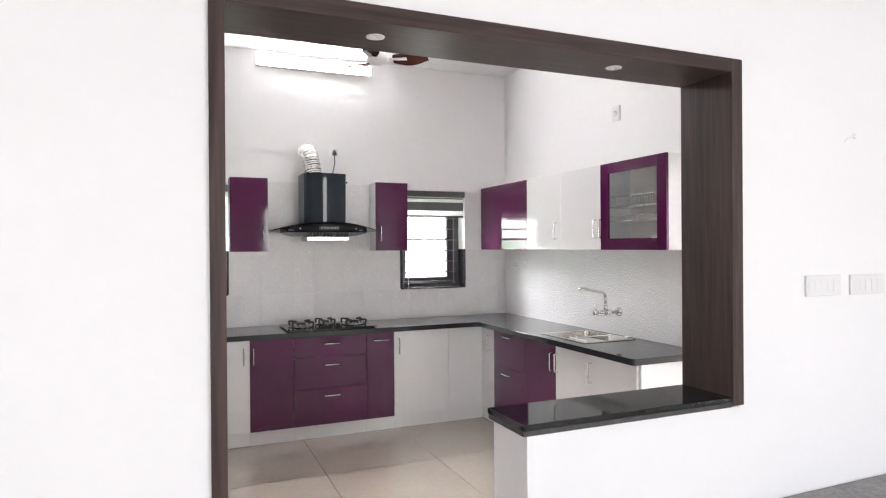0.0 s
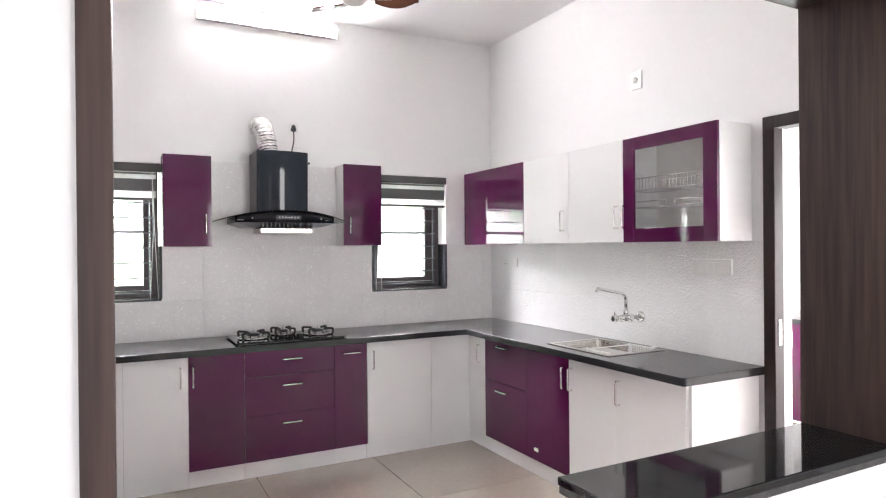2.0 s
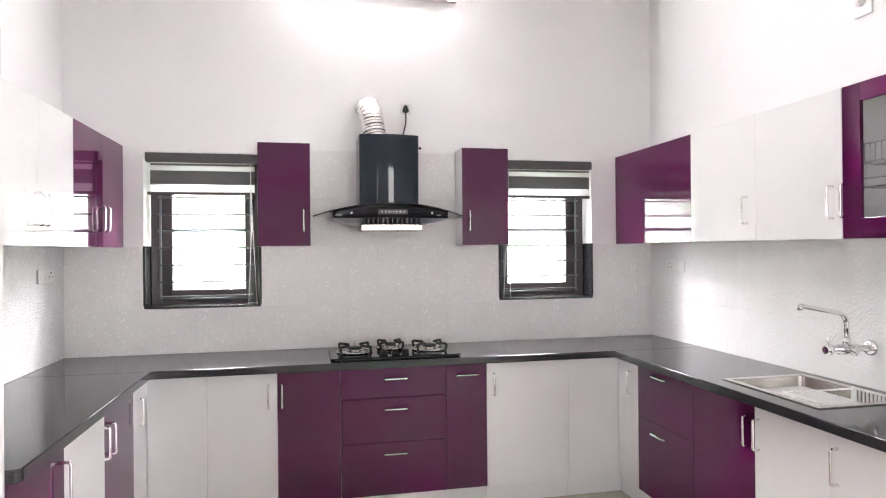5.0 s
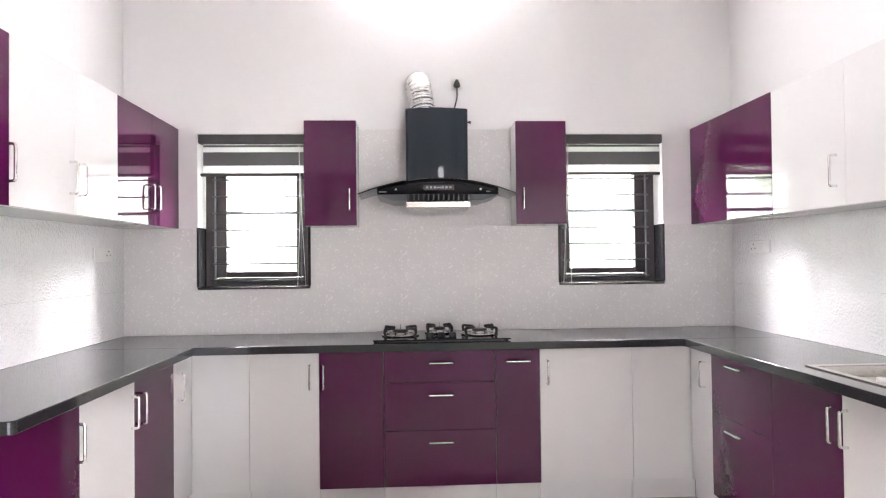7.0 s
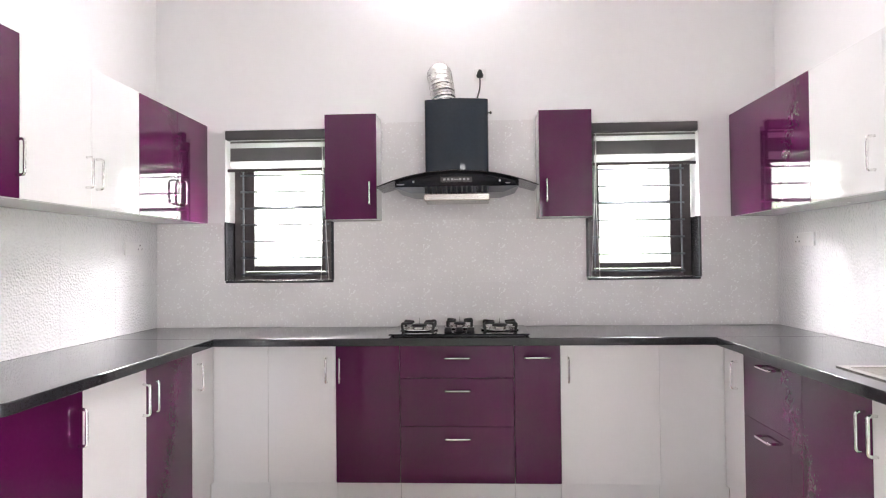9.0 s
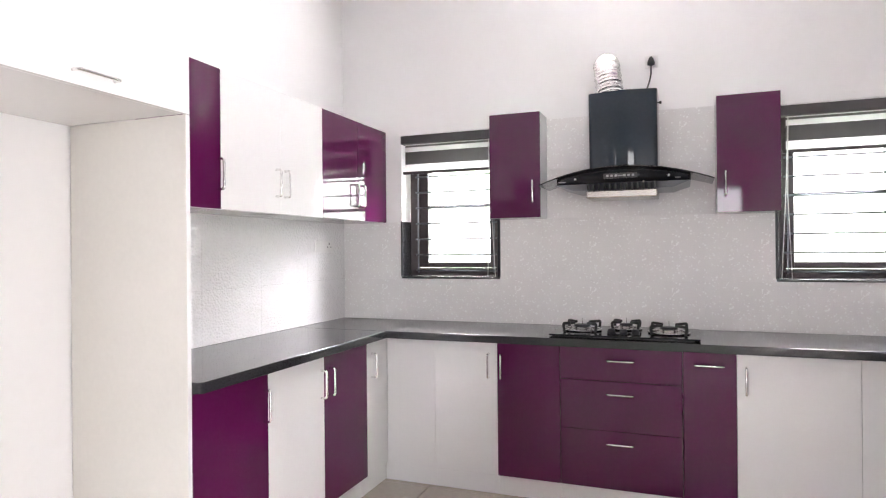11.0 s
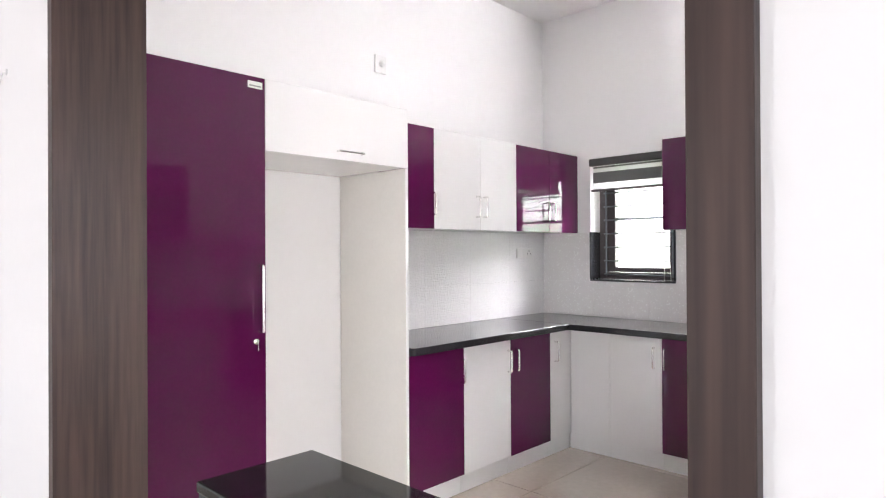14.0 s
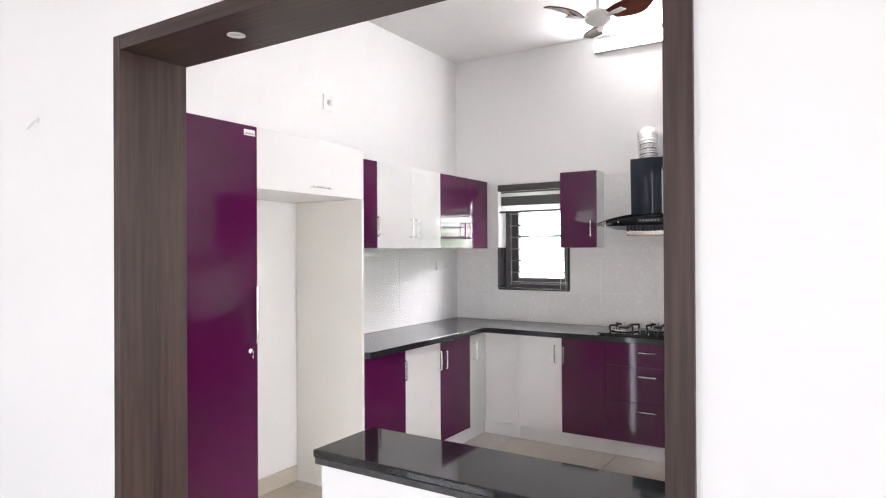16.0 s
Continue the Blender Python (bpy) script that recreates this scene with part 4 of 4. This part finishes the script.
fan()
lamp_ob = thing("tube_light", (1.54, YB, 3.11), "glowing white LED batten light on the wall", "light")
part("housing", box((1.035, YB - 0.046, 3.078), (2.045, YB - 0.0005, 3.176), 0.004), PLASTIC, lamp_ob)
part("diffuser", box((1.045, YB - 0.0478, 3.084), (2.035, YB - 0.0465, 3.170), 0.001, 1), LED, lamp_ob)
# ---- switches, sockets and small wall fittings ----
def switch_plate(centre, along, width, height, normal, keys, label, group="switch plates"):
    """A moulded plate with rocker keys, lying on a wall."""
    c, n = Vector(centre), Vector(normal)
    a = Vector(along)
    ob = thing("switch_plate", centre, label, "switch", group)

    def slab(u0, u1, w0, w1, d0, d1, bev):
        p, q = c + a * u0 + n * d0, c + a * u1 + n * d1
        return box((p.x, p.y, c.z + w0), (q.x, q.y, c.z + w1), bev)
    part("plate", slab(-width / 2, width / 2, -height / 2, height / 2, 0.0, 0.011, 0.003), PLASTIC, ob)
    kw = (width - 0.03) / keys
    for k in range(keys):
        u = -width / 2 + 0.015 + kw * k
        part("rocker", slab(u + 0.0015, u + kw - 0.0015, -height / 2 + 0.018, height / 2 - 0.018, 0.0112, 0.0128, 0.0006), PLASTIC, ob)
    return ob


switch_plate((XR - 0.008, 3.604, 1.365), (0, 1, 0), 0.255, 0.088, (-1, 0, 0), 5, "long white switch plate on the pebbled tiles")
se = switch_plate((XR - 0.008, 5.57, 1.358), (0, 1, 0), 0.20, 0.072, (-1, 0, 0), 3, "white socket plate on the tiled corner")
sk = switch_plate((XL + 0.008, 5.61, 1.352), (0, 1, 0), 0.20, 0.075, (1, 0, 0), 3, "white socket plate with earth pin holes on tiles")
for dy in (-0.02, 0.02):
    part("pin_hole", box((XL + 0.0209, 5.66 + dy - 0.004, 1.345), (XL + 0.0214, 5.66 + dy + 0.004, 1.353)), BLACKRUBBER, sk)
for y, z in ((5.61, 1.348), (5.645, 1.348), (5.627, 1.372)):
    part("pin_hole", box((XR - 0.0214, y - 0.004, z - 0.004), (XR - 0.0209, y + 0.004, z + 0.004)), BLACKRUBBER, se)
part("pin_hole", box((XL + 0.0209, 5.654, 1.366), (XL + 0.0214, 5.666, 1.374)), BLACKRUBBER, sk)
switch_plate((2.942, YD, 1.357), (1, 0, 0), 0.215, 0.088, (0, -1, 0), 5, "long white switch plate on the dining wall")
switch_plate((3.225, YD, 1.355), (1, 0, 0), 0.225, 0.088, (0, -1, 0), 5, "long white switch plate on the dining wall")
switch_plate((1.704, YB, 2.375), (1, 0, 0), 0.07, 0.07, (0, -1, 0), 1, "white socket plate above the hood")
for x, n in ((XR, -1), (XL, 1)):
    hold = thing("lamp_holder_plate", (x, 4.156, 2.515), "small white plate with angled lamp holder high on wall", "lamp holder", "lamp holder plates")
    part("plate", box((x, 4.112, 2.46), (x + n * 0.012, 4.20, 2.57), 0.003), PLASTIC, hold)
    part("holder", lathe((x + n * 0.0125, 4.156, 2.52), (n, 0, -0.6), [(0, 0.018), (0.012, 0.018), (0.026, 0.014), (0.03, 0.009)], 16), PLASTIC, hold)
for x, z in ((3.155, 2.007), (-0.083, 2.031)):
    hk = thing("wall_wire", (x, YD, z), "loose wire end poking out of the dining wall", "wire", "loose wall wires")
    part("wire", tube(rounded([(x, YD + 0.01, z), (x - 0.005, YD - 0.012, z - 0.002), (x - 0.05, YD - 0.006, z - 0.012), (x - 0.075, YD - 0.008, z - 0.03)], 0.02, 5), 0.0022, 6), PLASTIC, hk)
    part("grommet", lathe((x, YD, z), (0, -1, 0), [(0, 0.012), (0.004, 0.012), (0.006, 0.008)], 14), PLASTIC, hk)

# low cement ledge along the dining wall
cem = thing("cement_ledge", (3.6, 2.05, 0), "low rough grey cement ledge against the dining wall", "ledge")
bm = box((2.60, 1.93, 0), (DX1 - 0.002, YD - 0.001, 0.496), 0.008)
part("ledge_body", bm, CEMENT, cem)

# ---- utility room ----
cabinet("base_cabinet", "utility", 3.45, 3.95, 0.03, B1, 0.55, [(3.45, 3.95, 0.03, B1, PURPLE, ("v", 3.90, 0.70, 0.128), "door")], "glossy purple utility cabinet under a pale worktop", "utility cabinets", plinth=0.03)
cabinet("base_cabinet", "utility", 3.95, 4.45, 0.03, B1, 0.55, [(3.95, 4.45, 0.03, B1, PURPLE, ("v", 4.25, 0.70, 0.128), "door")], "glossy purple utility cabinet under a pale worktop", "utility cabinets", plinth=0.03)
cabinet("base_cabinet", "utility", 4.45, 4.95, 0.03, B1, 0.55, [(4.45, 4.95, 0.03, B1, PURPLE, ("v", 4.5, 0.70, 0.128), "door")], "glossy purple utility cabinet under a pale worktop", "utility cabinets", plinth=0.03)
ut = thing("worktop", (5.8, 4.2, UNDER), "granite worktop in the utility room", "worktop")
part("slab", box((5.46, 3.40, UNDER), (UX1 - 0.001, 5.0, COUNTER), 0.004), GRANITE, ut)

# ---- pieces: skirting, wall tiles, floor tiles ----
SK = bpy.data.objects["wall_west"]
for k in range(2):
    y0 = 3.053 + 0.398 * k
    part("skirting_tile", box((XL + 0.0005, y0, 0), (XL + 0.010, y0 + 0.396, 0.10), 0.0015), SKIRT, SK)


def shared_piece(name, key, size, mat, at, parent, store={}):
    """A bevelled slab piece; alike pieces share one mesh."""
    k = (key, *[round(v, 4) for v in size])
    if k not in store:
        bm = box((0, 0, 0), size, 0.0004, 1)
        me = bpy.data.meshes.new(name)
        bm.to_mesh(me)
        bm.free()
        me.materials.append(mat)
        store[k] = me
    ob = new(name, store[k])
    ob.parent = parent
    ob.location = at
    return ob


def cut(a, b, holes):
    """The stretches of a..b outside the holes."""
    out = [(a, b)]
    for h0, h1 in holes:
        out = [q for s, e in out for q in ((s, min(e, h0)), (max(s, h1), e)) if q[1] - q[0] > 0.004]
    return out


WALLS = {n: bpy.data.objects[n] for n in ("wall_north", "wall_west", "wall_east")}
J = 0.0006
rows = [(COUNTER + 0.001, 1.138), (1.138, 1.508)]
step = 0.45
for z0, z1 in rows:
    holes = [(a - 0.005, b + 0.005) for a, b in WIN] if z1 > 1.2 else []
    x = XL + 0.0085
    while x < XR - 0.009:
        for a, b in cut(x, min(x + step, XR - 0.0085), holes):
            shared_piece("tile", "b", (b - a - J, 0.0075, z1 - z0 - J), TILE_BACK, (a, YB - 0.0078, z0), WALLS["wall_north"])
        x += step
for a, b in ((1.1055, 1.565), (1.565, 2.0255)):
    for z0, z1 in ((1.508, 1.80), (1.80, 2.10)):
        shared_piece("tile", "b", (b - a - J, 0.0075, z1 - z0 - J), TILE_BACK, (a, YB - 0.0078, z0), WALLS["wall_north"])
for z0, z1 in rows:
    for name, y0, y1, x in (("wall_west", 3.869, YB - 0.008, XL + 0.0003), ("wall_east", 3.2895, YB - 0.008, XR - 0.0078)):
        y = y1
        while y > y0 + 0.004:
            a = max(y - step, y0)
            shared_piece("tile", "s", (0.0075, y - a - J, z1 - z0 - J), TILE_SIDE, (x, a, z0), WALLS[name])
            y -= step
P0 = 0.81
i0, j0 = 0.522, 4.58
for i in range(-4, 8):
    for j in range(-10, 2):
        x, y = i0 + P0 * i, j0 + P0 * j
        if x + P0 < DX0 or x > UX1 or y + P0 < DY0 or y > YB or (x > DX1 and y + P0 < UY0):
            continue
        shared_piece("floor_tile", "f", (P0 - 0.005, P0 - 0.005, 0.006), FLOORTILE, (x + 0.0025, y + 0.0025, -0.006), FLOOR)
